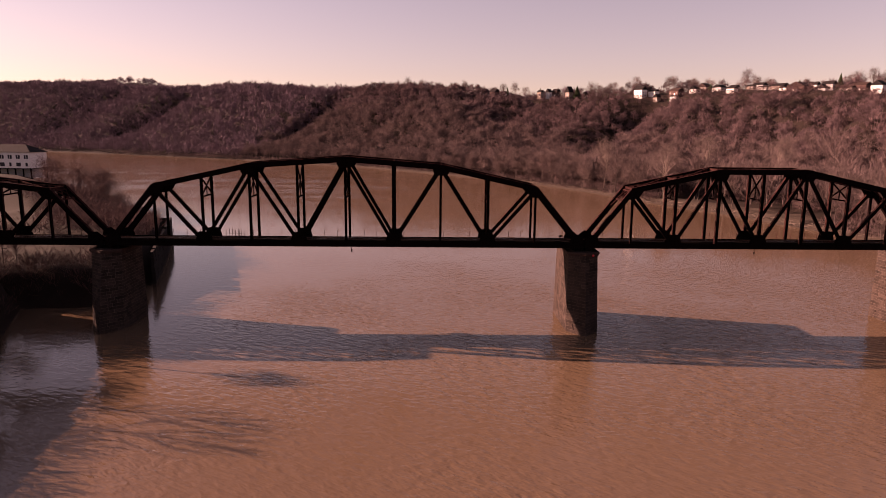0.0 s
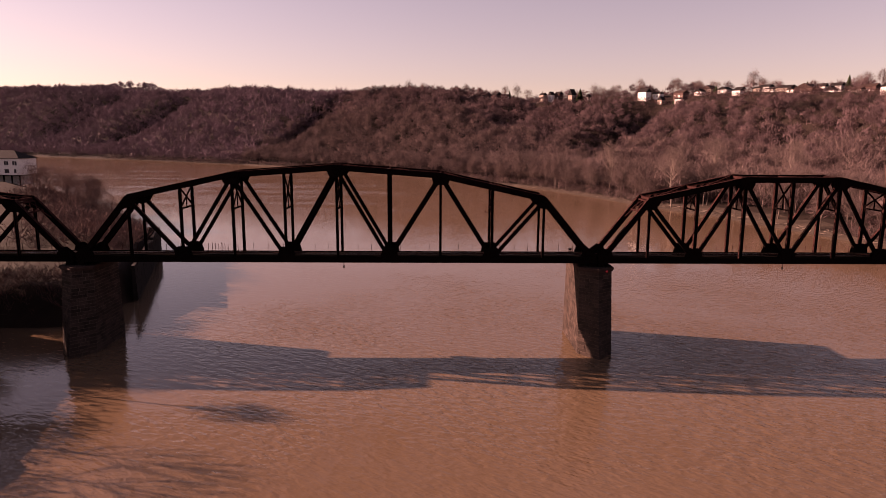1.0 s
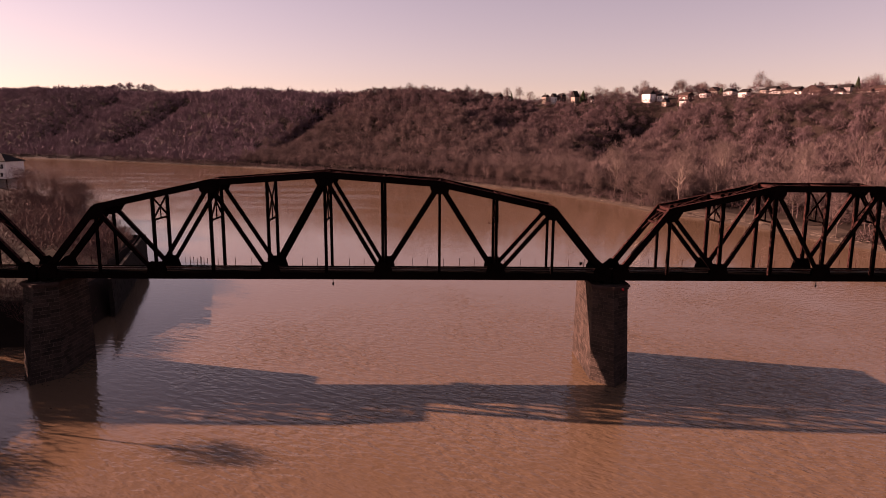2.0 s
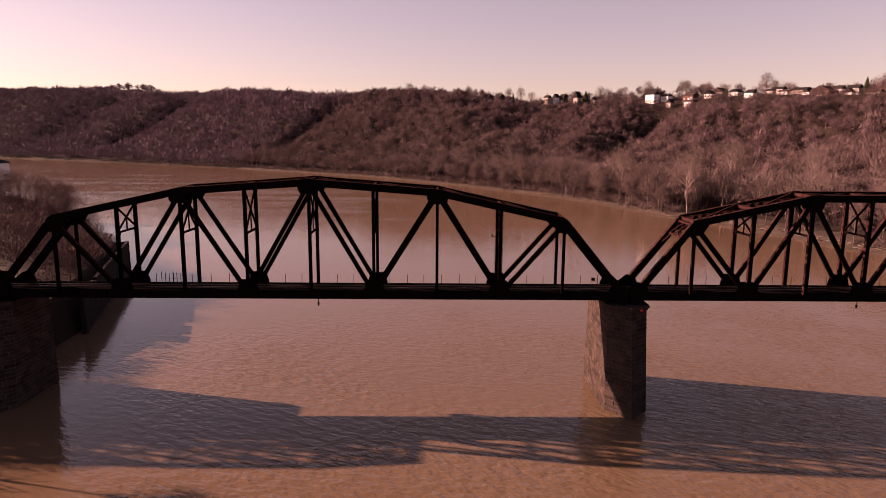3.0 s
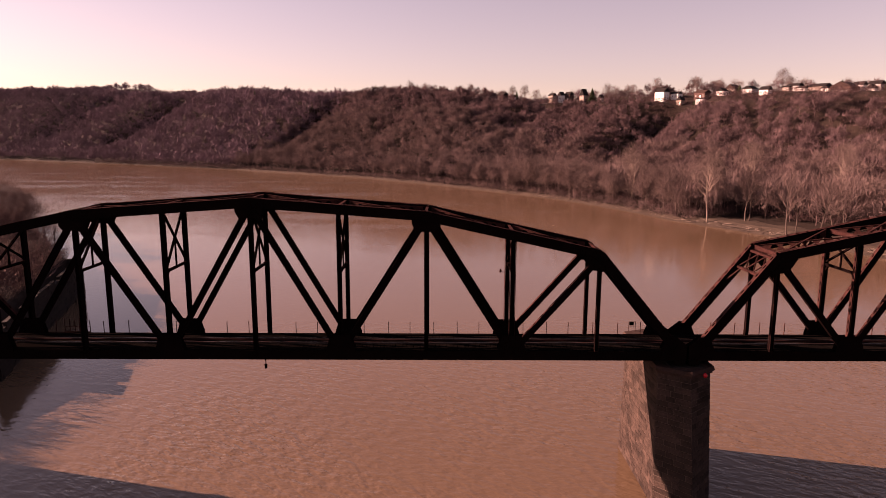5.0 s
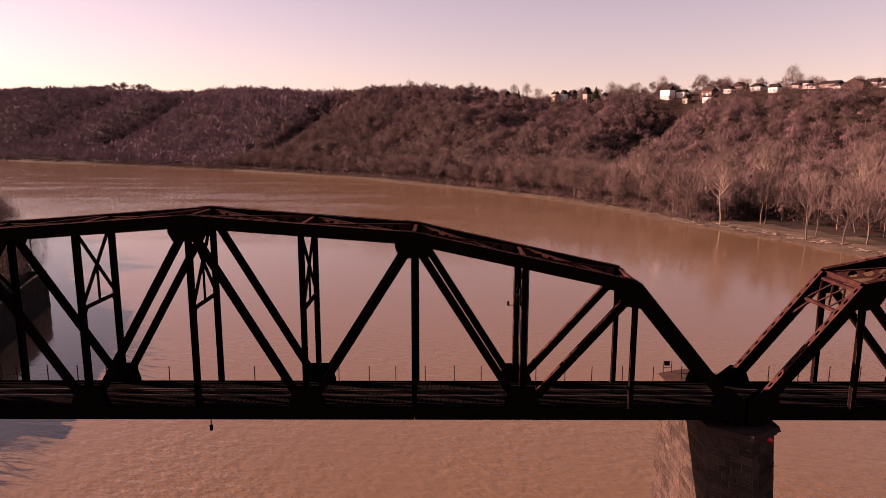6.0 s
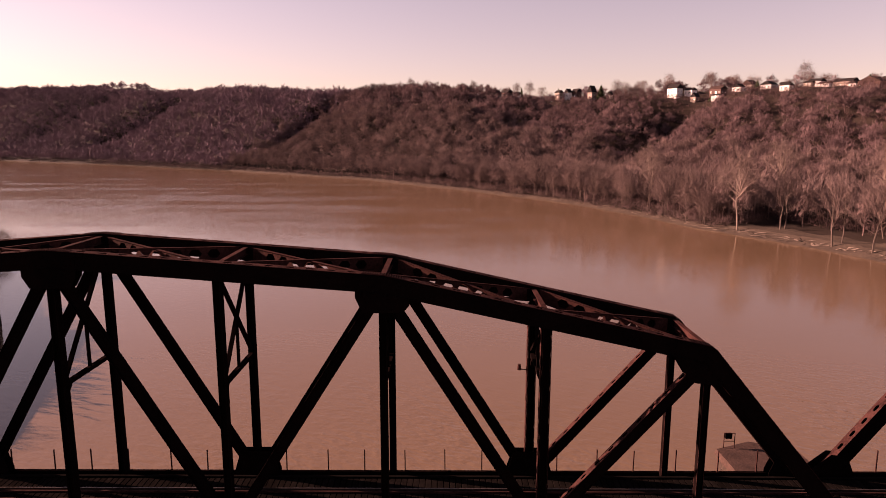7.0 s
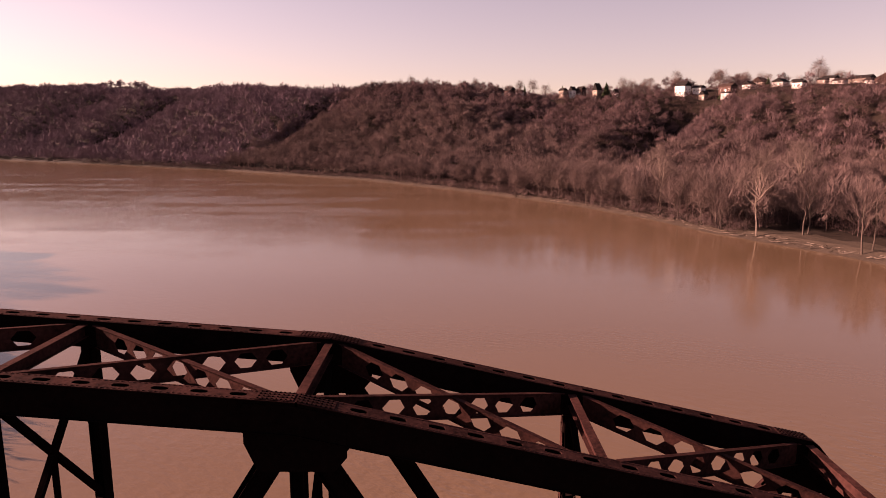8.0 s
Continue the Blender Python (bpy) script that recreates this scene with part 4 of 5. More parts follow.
def on_slope(near, far, u0, u1, low, high, gap):
    """Places on the far hillside, about gap metres apart: near to far metres from the water, along the stretch u0 to u1 of the shore."""
    def place(r, n):
        x0, x1, y0, y1 = (-300, 470, -20, 960) if u0 > 2500 else (-1500, 470, 60, 1750)
        gx, gy = np.meshgrid(np.arange(x0, x1, gap), np.arange(y0, y1, gap))
        x = gx.ravel() + r.uniform(-0.5, 0.5, gx.size) * gap
        y = gy.ravel() + r.uniform(-0.5, 0.5, gx.size) * gap
        s, u = beside(FAR_SHORE, x, y)
        brow = np.where(x > 20, 223 + 12 * ease((x - 255) / 90), 430)
        keep = (s > near) & (s < far) & (s < brow) & (u > u0) & (u < u1)
        keep &= ~((y < 246) & (y > 140) & (s < 26))       # the open mud flat
        if high > 8:
            keep &= ~((x > 232) & (s > 165 + r.uniform(-50, 60, len(x))))
        x, y = x[keep], y[keep]
        tall = r.uniform(low, high, len(x)) * np.where((x > 10) & (s[keep] > np.where(x > 200, 205, 195)), np.where(x > 200, 0.42, 0.55), 1.0)
        return x, y, tall
    return place


rng = random.Random(33)
near_kinds = [puffed(rng, rng.uniform(0.36, 0.46), 9, 32, 12, rng.uniform(0.2, 0.34), spray=0.062) for _ in range(8)]
low_kinds = [puffed(rng, rng.uniform(0.30, 0.38), 11, 24, 13, rng.uniform(0.26, 0.38), 0.010, 0.046) for _ in range(8)]
brush_kinds = [grow(rng, 1.0, rng.uniform(0.6, 0.8), 6, 3, 2, bush=True, thick=8, heavy=False) for _ in range(5)]
shrub_kinds = [puffed(rng, rng.uniform(0.66, 0.9), 5, 12, 7, 0.06, spray=0.05) for _ in range(6)]
far_kinds = [puffed(rng, rng.uniform(0.40, 0.52), 7, 10, 3, rng.uniform(0.16, 0.3), spray=0.15) for _ in range(7)]
woods("hillside_woods", "dense leafless brown woods on the far hillside", 0, near_kinds, on_slope(95, 222, 2590, 3430, 9, 15, 8.2), 1, HILL_TWIG)
woods("lowland_woods", "dense pale leafless woods on the river flat", 0, low_kinds, on_slope(4, 125, 2590, 3430, 12, 20, 8.3), 7, WOODS)
woods("hillside_brush", "tangled dark brown brush on the far hillside", 0, shrub_kinds, on_slope(60, 285, 2590, 3430, 2.8, 6.0, 7.2), 2, BRUSH)
woods("distant_woods", "distant leafless woods along the river bend", 0, far_kinds, on_slope(2, 330, 1250, 2620, 10, 18, 9.8), 3, HAZED_TWIG)
woods("understory", "tangled undergrowth below the riverside trees", 0, shrub_kinds, on_slope(3, 42, 2900, 3430, 2.5, 6.0, 4.6), 17, BRUSH)
woods("shore_brush", "low tangled brush along the far waterline", 0, shrub_kinds, on_slope(0.6, 10, 2300, 3430, 1.8, 4.5, 3.3), 4, WOODS)


def on_left_bank(r, n):
    """Brush between the river wall and the house, thickest by the water."""
    x, y = r.uniform(-178, -70, n), r.uniform(-120, 215, n)
    s, _ = beside(LEFT_SHORE, x, y)
    s = -s
    keep = (s > 0.8) & ((y > 62) & (s > 1.5) & (s < 36) | (y > 30) & (y < 64) & (s > 2.2) & (s < 12) | (y < 22) & (s < 16) | (y > 8) & (y < 30) & (s < 11)) & (r.uniform(0, 1, n) < 1.15 - s / 40)
    x, y, s = x[keep], y[keep], s[keep]
    return x, y, r.uniform(2.0, 6.5, len(x)) * np.where((y > 92) & (s < 16), 0.5, 1.0) * np.where(y > 62, 1.1, np.where(y > 30, 0.5, 0.75))


woods("bank_brush", "tangled reddish-brown brush on the steep river bank", 13000, brush_kinds, on_left_bank, 6, RED_BRUSH)


# ---- houses on the ridge ----
def add_roof(bm, w, d, h, rise, over=0.4, hip=0.0):
    """A roof over a plan w by d whose ridge runs along x; hip shortens the ridge."""
    x, y = w / 2 + over, d / 2 + over
    r = max(0.1, x - hip)
    lo = [bm.verts.new(p) for p in ((-x, -y, h), (x, -y, h), (x, y, h), (-x, y, h))]
    hi = [bm.verts.new(p) for p in ((-r, 0, h + rise), (r, 0, h + rise))]
    lo2 = [bm.verts.new((v.co.x, v.co.y, h - 0.18)) for v in lo]
    bm.faces.new((lo[0], lo[1], hi[1], hi[0]))
    bm.faces.new((lo[2], lo[3], hi[0], hi[1]))
    bm.faces.new((lo[1], lo[2], hi[1]))
    bm.faces.new((lo[3], lo[0], hi[0]))
    for k in range(4):
        bm.faces.new((lo2[k], lo2[(k + 1) % 4], lo[(k + 1) % 4], lo[k]))
    bm.faces.new(lo2[::-1])
    bmesh.ops.recalc_face_normals(bm, faces=bm.faces)


def add_window(home, x, y, z, wide, tall, out):
    """A window with a frame, a pane and a sill. out: the wall's outward direction along x or y."""
    turn = (lambda a, b: (a, b)) if out[0] == 0 else (lambda a, b: (b, a))
    sx, sy = turn(wide, 0.10)
    bm = bmesh.new()
    add_box(bm, (x + out[0] * 0.03, y + out[1] * 0.03, z), (sx + 0.22 * (out[0] == 0), sy + 0.22 * (out[1] == 0), tall + 0.22))
    fr = part("window", bm, TRIM, home)
    bm = bmesh.new()
    add_box(bm, (x + out[0] * 0.06, y + out[1] * 0.06, z), (sx, sy, tall))
    part("pane", bm, PANE, fr)


HOMES = []


def house(label, x, y, w, d, h, rise, wall, roof, rz=-58, gable=False, hip=0.0, storeys=1, base=None, chimney=False):
    """A house whose front faces the river. gable: the gable end is the front; base: height of its ground floor."""
    HOMES.append((x, y))
    home = thing("house", label, "house", (x, y, land_at(x, y) + 0.6 if base is None else max(base, land_at(x, y) - 0.3)), "houses on the ridge", rz=rz)
    a, b = (d, w) if gable else (w, d)
    bm = bmesh.new()
    add_box(bm, (0, 0, h / 2 - 1.5), (w, d, h + 3.0))
    part("wall", bm, wall, home)
    if hip == 0:
        bm = bmesh.new()
        for s in (1, -1):
            if gable:
                tri = [bm.verts.new(p) for p in ((-w / 2, s * (d / 2 - 0.01), h), (w / 2, s * (d / 2 - 0.01), h), (0, s * (d / 2 - 0.01), h + rise * 0.96))]
                back = [bm.verts.new(v.co - Vector((0, s * 0.2, 0))) for v in tri]
            else:
                tri = [bm.verts.new(p) for p in ((s * (w / 2 - 0.01), -d / 2, h), (s * (w / 2 - 0.01), d / 2, h), (s * (w / 2 - 0.01), 0, h + rise * 0.96))]
                back = [bm.verts.new(v.co - Vector((s * 0.2, 0, 0))) for v in tri]
            bm.faces.new(tri)
            bm.faces.new(back[::-1])
            for k in range(3):
                bm.faces.new((tri[k], back[k], back[(k + 1) % 3], tri[(k + 1) % 3]))
        bmesh.ops.recalc_face_normals(bm, faces=bm.faces)
        part("gable_wall", bm, wall, home)
    bm = bmesh.new()
    add_roof(bm, a, b, h + 0.05, rise, 0.45, hip)
    if gable:
        bmesh.ops.rotate(bm, cent=(0, 0, 0), matrix=Matrix.Rotation(math.pi / 2, 3, "Z"), verts=bm.verts)
    part("roof", bm, roof, home)
    if chimney:
        bm = bmesh.new()
        add_box(bm, (w * 0.22, 0.3, h + rise * 0.9), (0.8, 0.8, rise * 0.9 + 0.8), None, 0.05)
        part("chimney", bm, BRICK, home)
    n = max(1, int(w / 3.4))
    for level in range(storeys):
        z = 1.6 + 2.7 * level
        if z + 0.9 > h:
            continue
        for k in range(n):
            add_window(home, -w / 2 + (k + 0.5) * w / n, -d / 2, z, 1.0, 1.3, (0, -1))
        for k in range(max(1, int(d / 4))):
            add_window(home, -w / 2, -d / 2 + (k + 0.5) * d / max(1, int(d / 4)), z, 0.9, 1.3, (-1, 0))
            add_window(home, w / 2, -d / 2 + (k + 0.5) * d / max(1, int(d / 4)), z, 0.9, 1.3, (1, 0))
    bm = bmesh.new()
    add_box(bm, (w * 0.1 if n > 1 else w * 0.3, -d / 2 - 0.02, 1.0), (0.95, 0.1, 2.05))
    part("door", bm, TRIM if wall is not SIDING else GREY, home)
    return home


house("white two-storey clapboard house with a grey gable roof", 223, 600, 11.0, 8.5, 7.6, 4.1, SIDING, ROOFING, gable=False, storeys=2, base=78.4)
house("long low white house under a flat dark roof", 236, 595, 8.8, 7.1, 4.0, 2.2, SIDING, ROOFING, gable=False, storeys=1, base=80.1)
house("small tan garage on the edge of the bluff", 233, 575, 5.7, 5.7, 4.3, 3.5, TAN, ROOFING, gable=True, storeys=1, base=72.5)
house("brown brick house with a low roof", 248, 560, 11.7, 9.4, 4.6, 2.5, BRICK, ROOF_RED, gable=False, storeys=1, base=78.3)
house("long low shed with a dark roof on the bluff", 241, 545, 7.3, 5.9, 2.2, 1.2, GREY, ROOFING, gable=False, storeys=1, base=74.0)
house("white gable-fronted cottage with a dark roof", 273, 575, 8.3, 8.3, 3.6, 3.0, SIDING, ROOFING, gable=True, storeys=1, base=81.7)
house("tan two-storey house with a steep gable", 285, 580, 10.5, 10.5, 5.3, 4.3, TAN, ROOF_RED, gable=True, storeys=2, base=82.6)
house("grey house under a dark gambrel roof", 288, 550, 10.0, 10.0, 3.5, 2.9, GREY, ROOFING, gable=True, storeys=1, base=81.5)
house("low white bungalow with a dark roof at the brow", 284, 512, 8.3, 6.6, 3.5, 1.9, SIDING, ROOFING, gable=False, storeys=1, base=76.5)
house("grey house with a dark roof behind the bungalow", 310, 565, 8.0, 6.4, 3.4, 1.9, GREY, ROOFING, gable=False, storeys=1, base=84.3)
house("small tan cottage with a low roof", 304, 515, 6.6, 5.2, 2.8, 1.5, TAN, ROOFING, gable=False, storeys=1, base=79.0)
house("grey house under a broad dark roof", 327, 545, 11.0, 8.8, 4.5, 2.4, GREY, ROOFING, gable=False, storeys=1, base=83.8)
house("small white cottage with a low brown roof", 309, 500, 8.5, 6.8, 2.8, 1.5, SIDING, ROOF_RED, gable=False, storeys=1, base=78.2)
house("long house with a dark roof and pale walls", 308, 471, 13.8, 11.1, 4.6, 2.5, TAN, ROOFING, gable=False, storeys=1, base=77.4)
house("white-fronted wing with a gable end", 308, 462, 5.7, 5.7, 3.0, 2.5, SIDING, ROOFING, gable=True, storeys=1, base=76.9)
house("brick house with a broad steep gable", 316, 451, 15.0, 15.0, 4.9, 4.0, BRICK, ROOF_RED, gable=True, storeys=2, base=75.3)
house("narrow white house with a dark roof", 332, 458, 8.0, 6.4, 5.2, 2.8, SIDING, ROOFING, gable=False, storeys=2, base=76.4)
house("white gable-fronted garage with a dark roof", 327, 435, 6.2, 6.2, 4.0, 3.2, SIDING, ROOFING, gable=True, storeys=1, base=74.0)
house("grey house with a tall dark roof", 353, 470, 9.8, 7.8, 5.3, 2.8, GREY, ROOFING, gable=False, storeys=1, base=78.8)
house("low tan ranch house", 351, 440, 10.1, 8.0, 3.5, 1.9, TAN, ROOF_RED, gable=False, storeys=1, base=75.5)
house("long brick house with a low brown roof", 369, 450, 12.6, 10.1, 4.8, 2.6, BRICK, ROOF_RED, gable=False, storeys=1, base=76.7)
house("white gable-fronted house at the brow", 351, 400, 8.6, 8.6, 4.7, 3.8, SIDING, ROOFING, gable=True, storeys=2, base=73.5)
house("tall narrow pale house among trees", 155, 650, 6.3, 6.3, 8.4, 6.8, TAN, ROOFING, gable=True, storeys=3, base=77.2)
house("small white house among ridge trees", 175, 655, 4.1, 4.1, 4.4, 3.6, SIDING, ROOFING, gable=True, storeys=1, base=78.9)
house("small brown house among ridge trees", 147, 690, 8.3, 6.7, 5.9, 3.2, BRICK, ROOFING, gable=False, storeys=1, base=83.1)
house("white gabled cottage among ridge trees", 138, 690, 5.4, 5.4, 5.0, 4.1, SIDING, ROOFING, gable=True, storeys=1, base=83.0)
house("tan house with a low roof among trees", 128, 690, 7.2, 5.8, 5.0, 2.7, TAN, ROOFING, gable=False, storeys=1, base=82.9)
house("white house behind bare trees", 83, 700, 7.3, 5.8, 5.0, 2.7, SIDING, ROOFING, gable=False, storeys=1, base=81.7)
house("dark brick house behind bare trees", 73, 705, 10.2, 8.1, 6.9, 3.7, BRICK, ROOFING, gable=False, storeys=2, base=81.8)
house("white gabled house behind bare trees", 64, 735, 5.7, 5.7, 4.0, 3.3, SIDING, ROOFING, gable=True, storeys=2, base=86.2)
house("white cottage behind bare trees", 58, 735, 5.1, 5.1, 4.0, 3.3, SIDING, ROOFING, gable=True, storeys=1, base=86.1)
house("pale house with a dark roof behind trees", 30, 745, 5.9, 4.7, 3.9, 2.1, GREY, ROOFING, gable=False, storeys=1, base=83.5)
house("small white house behind bare trees", 42, 740, 5.1, 5.1, 3.2, 2.7, SIDING, ROOFING, gable=True, storeys=1, base=83.4)
house("small pale house on the wooded ridge", -64, 850, 8, 7, 4.0, 2.0, TAN, ROOFING)
house("small white house on the distant ridge", -300, 1085, 12, 9, 5.0, 2.5, SIDING, ROOFING)


# ---- evergreens and ridge trees ----
def fir(label, x, y, tall, wide, rng):
    t = thing("fir_tree", label, "tree", (x, y, land_at(x, y)), "evergreens on the ridge")
    bm = bmesh.new()
    add_tube(bm, (0, 0, -0.5), (0, 0, tall * 0.9), tall * 0.02, tall * 0.004, 6)
    part("trunk", bm, BARK, t)
    verts, faces = [], []
    for k in range(420):
        f = k / 420
        z = tall * (0.06 + 0.93 * f)
        r = wide * (1 - f) ** 0.85 * rng.uniform(0.55, 1.1) + 0.15
        q = k * 2.39996 + rng.uniform(-0.2, 0.2)
        c, s = math.cos(q), math.sin(q)
        o = len(verts)
        half = r * 0.34 + 0.12
        verts += [Vector((c * r * 0.15, s * r * 0.15, z + 0.35)), Vector((c * r * 0.7 - s * half, s * r * 0.7 + c * half, z - 0.1)), Vector((c * r, s * r, z - 0.25 - 0.12 * r)), Vector((c * r * 0.7 + s * half, s * r * 0.7 - c * half, z - 0.1))]
        faces += [(o, o + 1, o + 2), (o, o + 2, o + 3)]
    ob = new("crown", mesh_of("crown", verts, faces, NEEDLES))
    ob.parent = t
    return t


rng = random.Random(52)
fir("dark pointed fir tree beside a house", 355, 458, 15, 4.2, rng)
fir("dark broad fir tree above a roof", 331, 480, 10, 4.0, rng)
fir("small dark fir tree on the ridge", 128, 694, 13, 2.4, rng)
fir("dark clipped evergreen beside the pale house", 163, 645, 14, 5.6, rng)
fir("dark fir tree among bare trees", 90, 715, 13, 2.8, rng)
fir("dark round evergreen beside a tan house", 288, 572, 10, 4.6, rng)
fir("dark low evergreen on the bluff", 239, 552, 5, 3.6, rng)
fir("small dark fir tree above the woods", -310, 1040, 14, 4.0, rng)

ridge_kinds = [bare_tree(rng, "bare_tree", "leafless tree standing clear on the ridge", rng.uniform(16, 21), 0.36, 16, 7, 6, group="bare trees on the ridge", dome=(16, 42, 0.0028, 0.28)) for _ in range(4)]
ridge = [[(37, 742), (187, 640), (255, 602), (295, 506)], [(85, 717), (180, 647), (286, 612), (-20, 800)], [(111, 702), (194, 636), (302, 602), (367, 432)], [(20, 747), (57, 762), (201, 642), (262, 610)]]
more = [(-40, 815), (-75, 850), (-90, 850), (72, 742), (100, 722), (150, 690), (208, 650), (228, 632), (330, 600), (345, 560), (360, 520), (385, 480), (400, 452)]
for k in range(30):
    i = rng.randrange(6, 10)
    (ax, ay), (bx, by) = FAR_SHORE[i], FAR_SHORE[i + 1]
    d = Vector((bx - ax, by - ay)).normalized()
    f, s = rng.uniform(-0.2, 1.0), rng.uniform(300, 370)
    more.append((ax + f * (bx - ax) - d.y * s, ay + f * (by - ay) + d.x * s))
for k, p in enumerate(more):
    ridge[k % 4].append(p)
for first, places in zip(ridge_kinds, ridge):
    plant(first, places, rng, 0.85, 1.15)


def behind_houses(r, n):
    """Trees on the plateau beyond the row of houses, none within a house's yard."""
    x, y = r.uniform(110, 620, n), r.uniform(420, 900, n)
    s, _ = beside(FAR_SHORE, x, y)
    yard = np.min([np.hypot(x - hx, y - hy) for hx, hy in HOMES], axis=0)
    keep = (s > 285) & (s < 460) & (yard > 11)
    x, y = x[keep], y[keep]
    return x, y, r.uniform(8, 15, len(x))


def on_crest(r, n):
    """Trees along the crest, none within a house's yard."""
    x, y = r.uniform(-1400, 190, n * 8), r.uniform(560, 1800, n * 8)
    s, _ = beside(FAR_SHORE, x, y)
    yard = np.min([np.hypot(x - hx, y - hy) for hx, hy in HOMES], axis=0)
    knoll = (x + 722) ** 2 + (y - 1500) ** 2 < 170.0 ** 2
    keep = ((s > np.where(x > 0, 275, 210)) & (s < 340) | knoll & (s < 620)) & (yard > 9)
    x, y = x[keep][:n], y[keep][:n]
    return x, y, r.uniform(9, 16, len(x)) * np.where(r.uniform(0, 1, len(x)) < 0.25, 1.3, 1.0)


woods("plateau_woods", "leafless trees on the plateau behind the houses", 900, near_kinds, behind_houses, 12, HILL_TWIG)
woods("ridge_woods", "leafless woods along the crest of the far hill", 620, near_kinds, on_crest, 5, HAZED_TWIG)


def on_brow(r, n):
    """Low brush between the brow of the slope and the houses."""
    gx, gy = np.meshgrid(np.arange(-60, 470, 6.0), np.arange(300, 900, 6.0))
    x, y = gx.ravel() + r.uniform(-2, 2, gx.size), gy.ravel() + r.uniform(-2, 2, gx.size)
    s, _ = beside(FAR_SHORE, x, y)
    yard = np.min([np.hypot(x - hx, y - hy) for hx, hy in HOMES], axis=0)
    keep = (s > 205) & (s < 300) & (yard > np.where(s < 250, 6, 9)) & (r.uniform(0, 1, len(x)) < np.where(s < 262, 1.0, 0.6))
    x, y = x[keep], y[keep]
    return x, y, r.uniform(1.4, 3.2, len(x)) * np.where(s[keep] < 252, 1.5, 1.0) * np.where(r.uniform(0, 1, len(x)) < 0.06, 2.0, 1.0)


woods("brow_brush", "low brown brush and weeds along the brow of the hill", 0, shrub_kinds, on_brow, 15, BRUSH)


# ---- the left bank ----
def quay():
    """An old masonry wall along the water, with a broken top."""
    r = random.Random(8)
    q = thing("old_river_wall", "dark old masonry river wall with a broken top", "wall")
    a, b = Vector((-92.5, 100.0, 0)), Vector((-71.0, 35.0, 0))
    along = (b - a).normalized()
    out = Vector((-along.y, along.x, 0))
    if out.x < 0:
        out = -out
    length = (b - a).length
    course, k = 0.72, 0
    verts, faces, singles = [], [], []
    for c in range(-2, 12):
        for side in (0, 1):
            p, d, n, run = (a, along, out, length) if side == 0 else (a - out * 5.0, out, -along, 5.0)
            f = -r.uniform(0, 1.2) if side == 0 else 0.0
            while f < run:
                w = r.uniform(1.1, 2.2)
                f1 = min(run, f + w)
                f0 = max(0.0, f)
                if f1 - f0 > 0.15 and not (c == 11 and r.random() < 0.12):
                    z0, z1 = c * course + 0.02, (c + 1) * course - 0.02
                    push = r.uniform(-0.02, 0.10) - 0.02 * c
                    base = [p + d * (f0 + 0.02), p + d * (f1 - 0.02)]
                    box = []
                    for depth in (-0.9, push):
                        for v in base:
                            for z in (z0, z1):
                                box.append(v + n * depth + Vector((0, 0, z)))
                    quads = [(0, 1, 3, 2), (4, 6, 7, 5), (0, 2, 6, 4), (1, 5, 7, 3), (0, 4, 5, 1), (2, 3, 7, 6)]
                    if c >= 2 and len(singles) < 290 and (f0 < 30 or side == 1):
                        singles.append((box, quads))
                    else:
                        o = len(verts)
                        verts += box
                        faces += [tuple(o + i for i in g) for g in quads]
                f += w
    for box, quads in singles:
        ob = new("stone", mesh_of("stone", box, quads, CONCRETE))
        ob.parent = q
    ob = new("stonework", mesh_of("stonework", verts, faces, CONCRETE))
    ob.parent = q
    tagged(ob, kind="stuff")
    return q


quay()


def waterside_house():
    """A white two-storey house raised on an open ground floor."""
    x, y = -216.0, 212.0
    g = land_at(x, y)
    home = thing("waterside_house", "white two-storey house raised on dark posts", "house", (x, y, g), rz=-6)
    base, tall, w, d = 3.6, 8.0, 26, 12
    for k in range(7):
        for yy in (-d / 2 + 0.3, d / 2 - 0.3):
            bm = bmesh.new()
            add_box(bm, (-w / 2 + 0.4 + k * (w - 0.8) / 6, yy, base / 2 - 1), (0.5, 0.5, base + 2), None, 0.03)
            part("stilt", bm, STEEL_DARK, home)
    bm = bmesh.new()
    add_box(bm, (0, 1.5, base / 2 - 0.5), (w - 3, d - 5, base + 1))
    part("ground_floor", bm, GREY, home)
    bm = bmesh.new()
    add_box(bm, (0, 0, base + 0.15), (w + 0.5, d + 0.5, 0.3))
    part("floor_edge", bm, STEEL_DARK, home)
    bm = bmesh.new()
    add_box(bm, (0, 0, base + 0.3 + tall / 2), (w, d, tall))
    part("wall", bm, SIDING, home)
    bm = bmesh.new()
    add_roof(bm, w, d, base + tall + 0.45, 3.6, 0.6, 7.0)
    part("roof", bm, ROOFING, home)
    for level, z in ((0, base + 2.2), (1, base + 6.0)):
        for k in range(6):
            xx = -w / 2 + (k + 0.5) * w / 6
            add_window(home, xx, -d / 2, z, 2.2 if level else (1.2 if k % 2 else 2.4), 2.0 if level else 1.9, (0, -1))
            if level:
                bm = bmesh.new()
                add_box(bm, (xx, -d / 2 - 0.14, z), (0.12, 0.08, 2.0))
                part("mullion", bm, TRIM, home)
    return home


waterside_house()

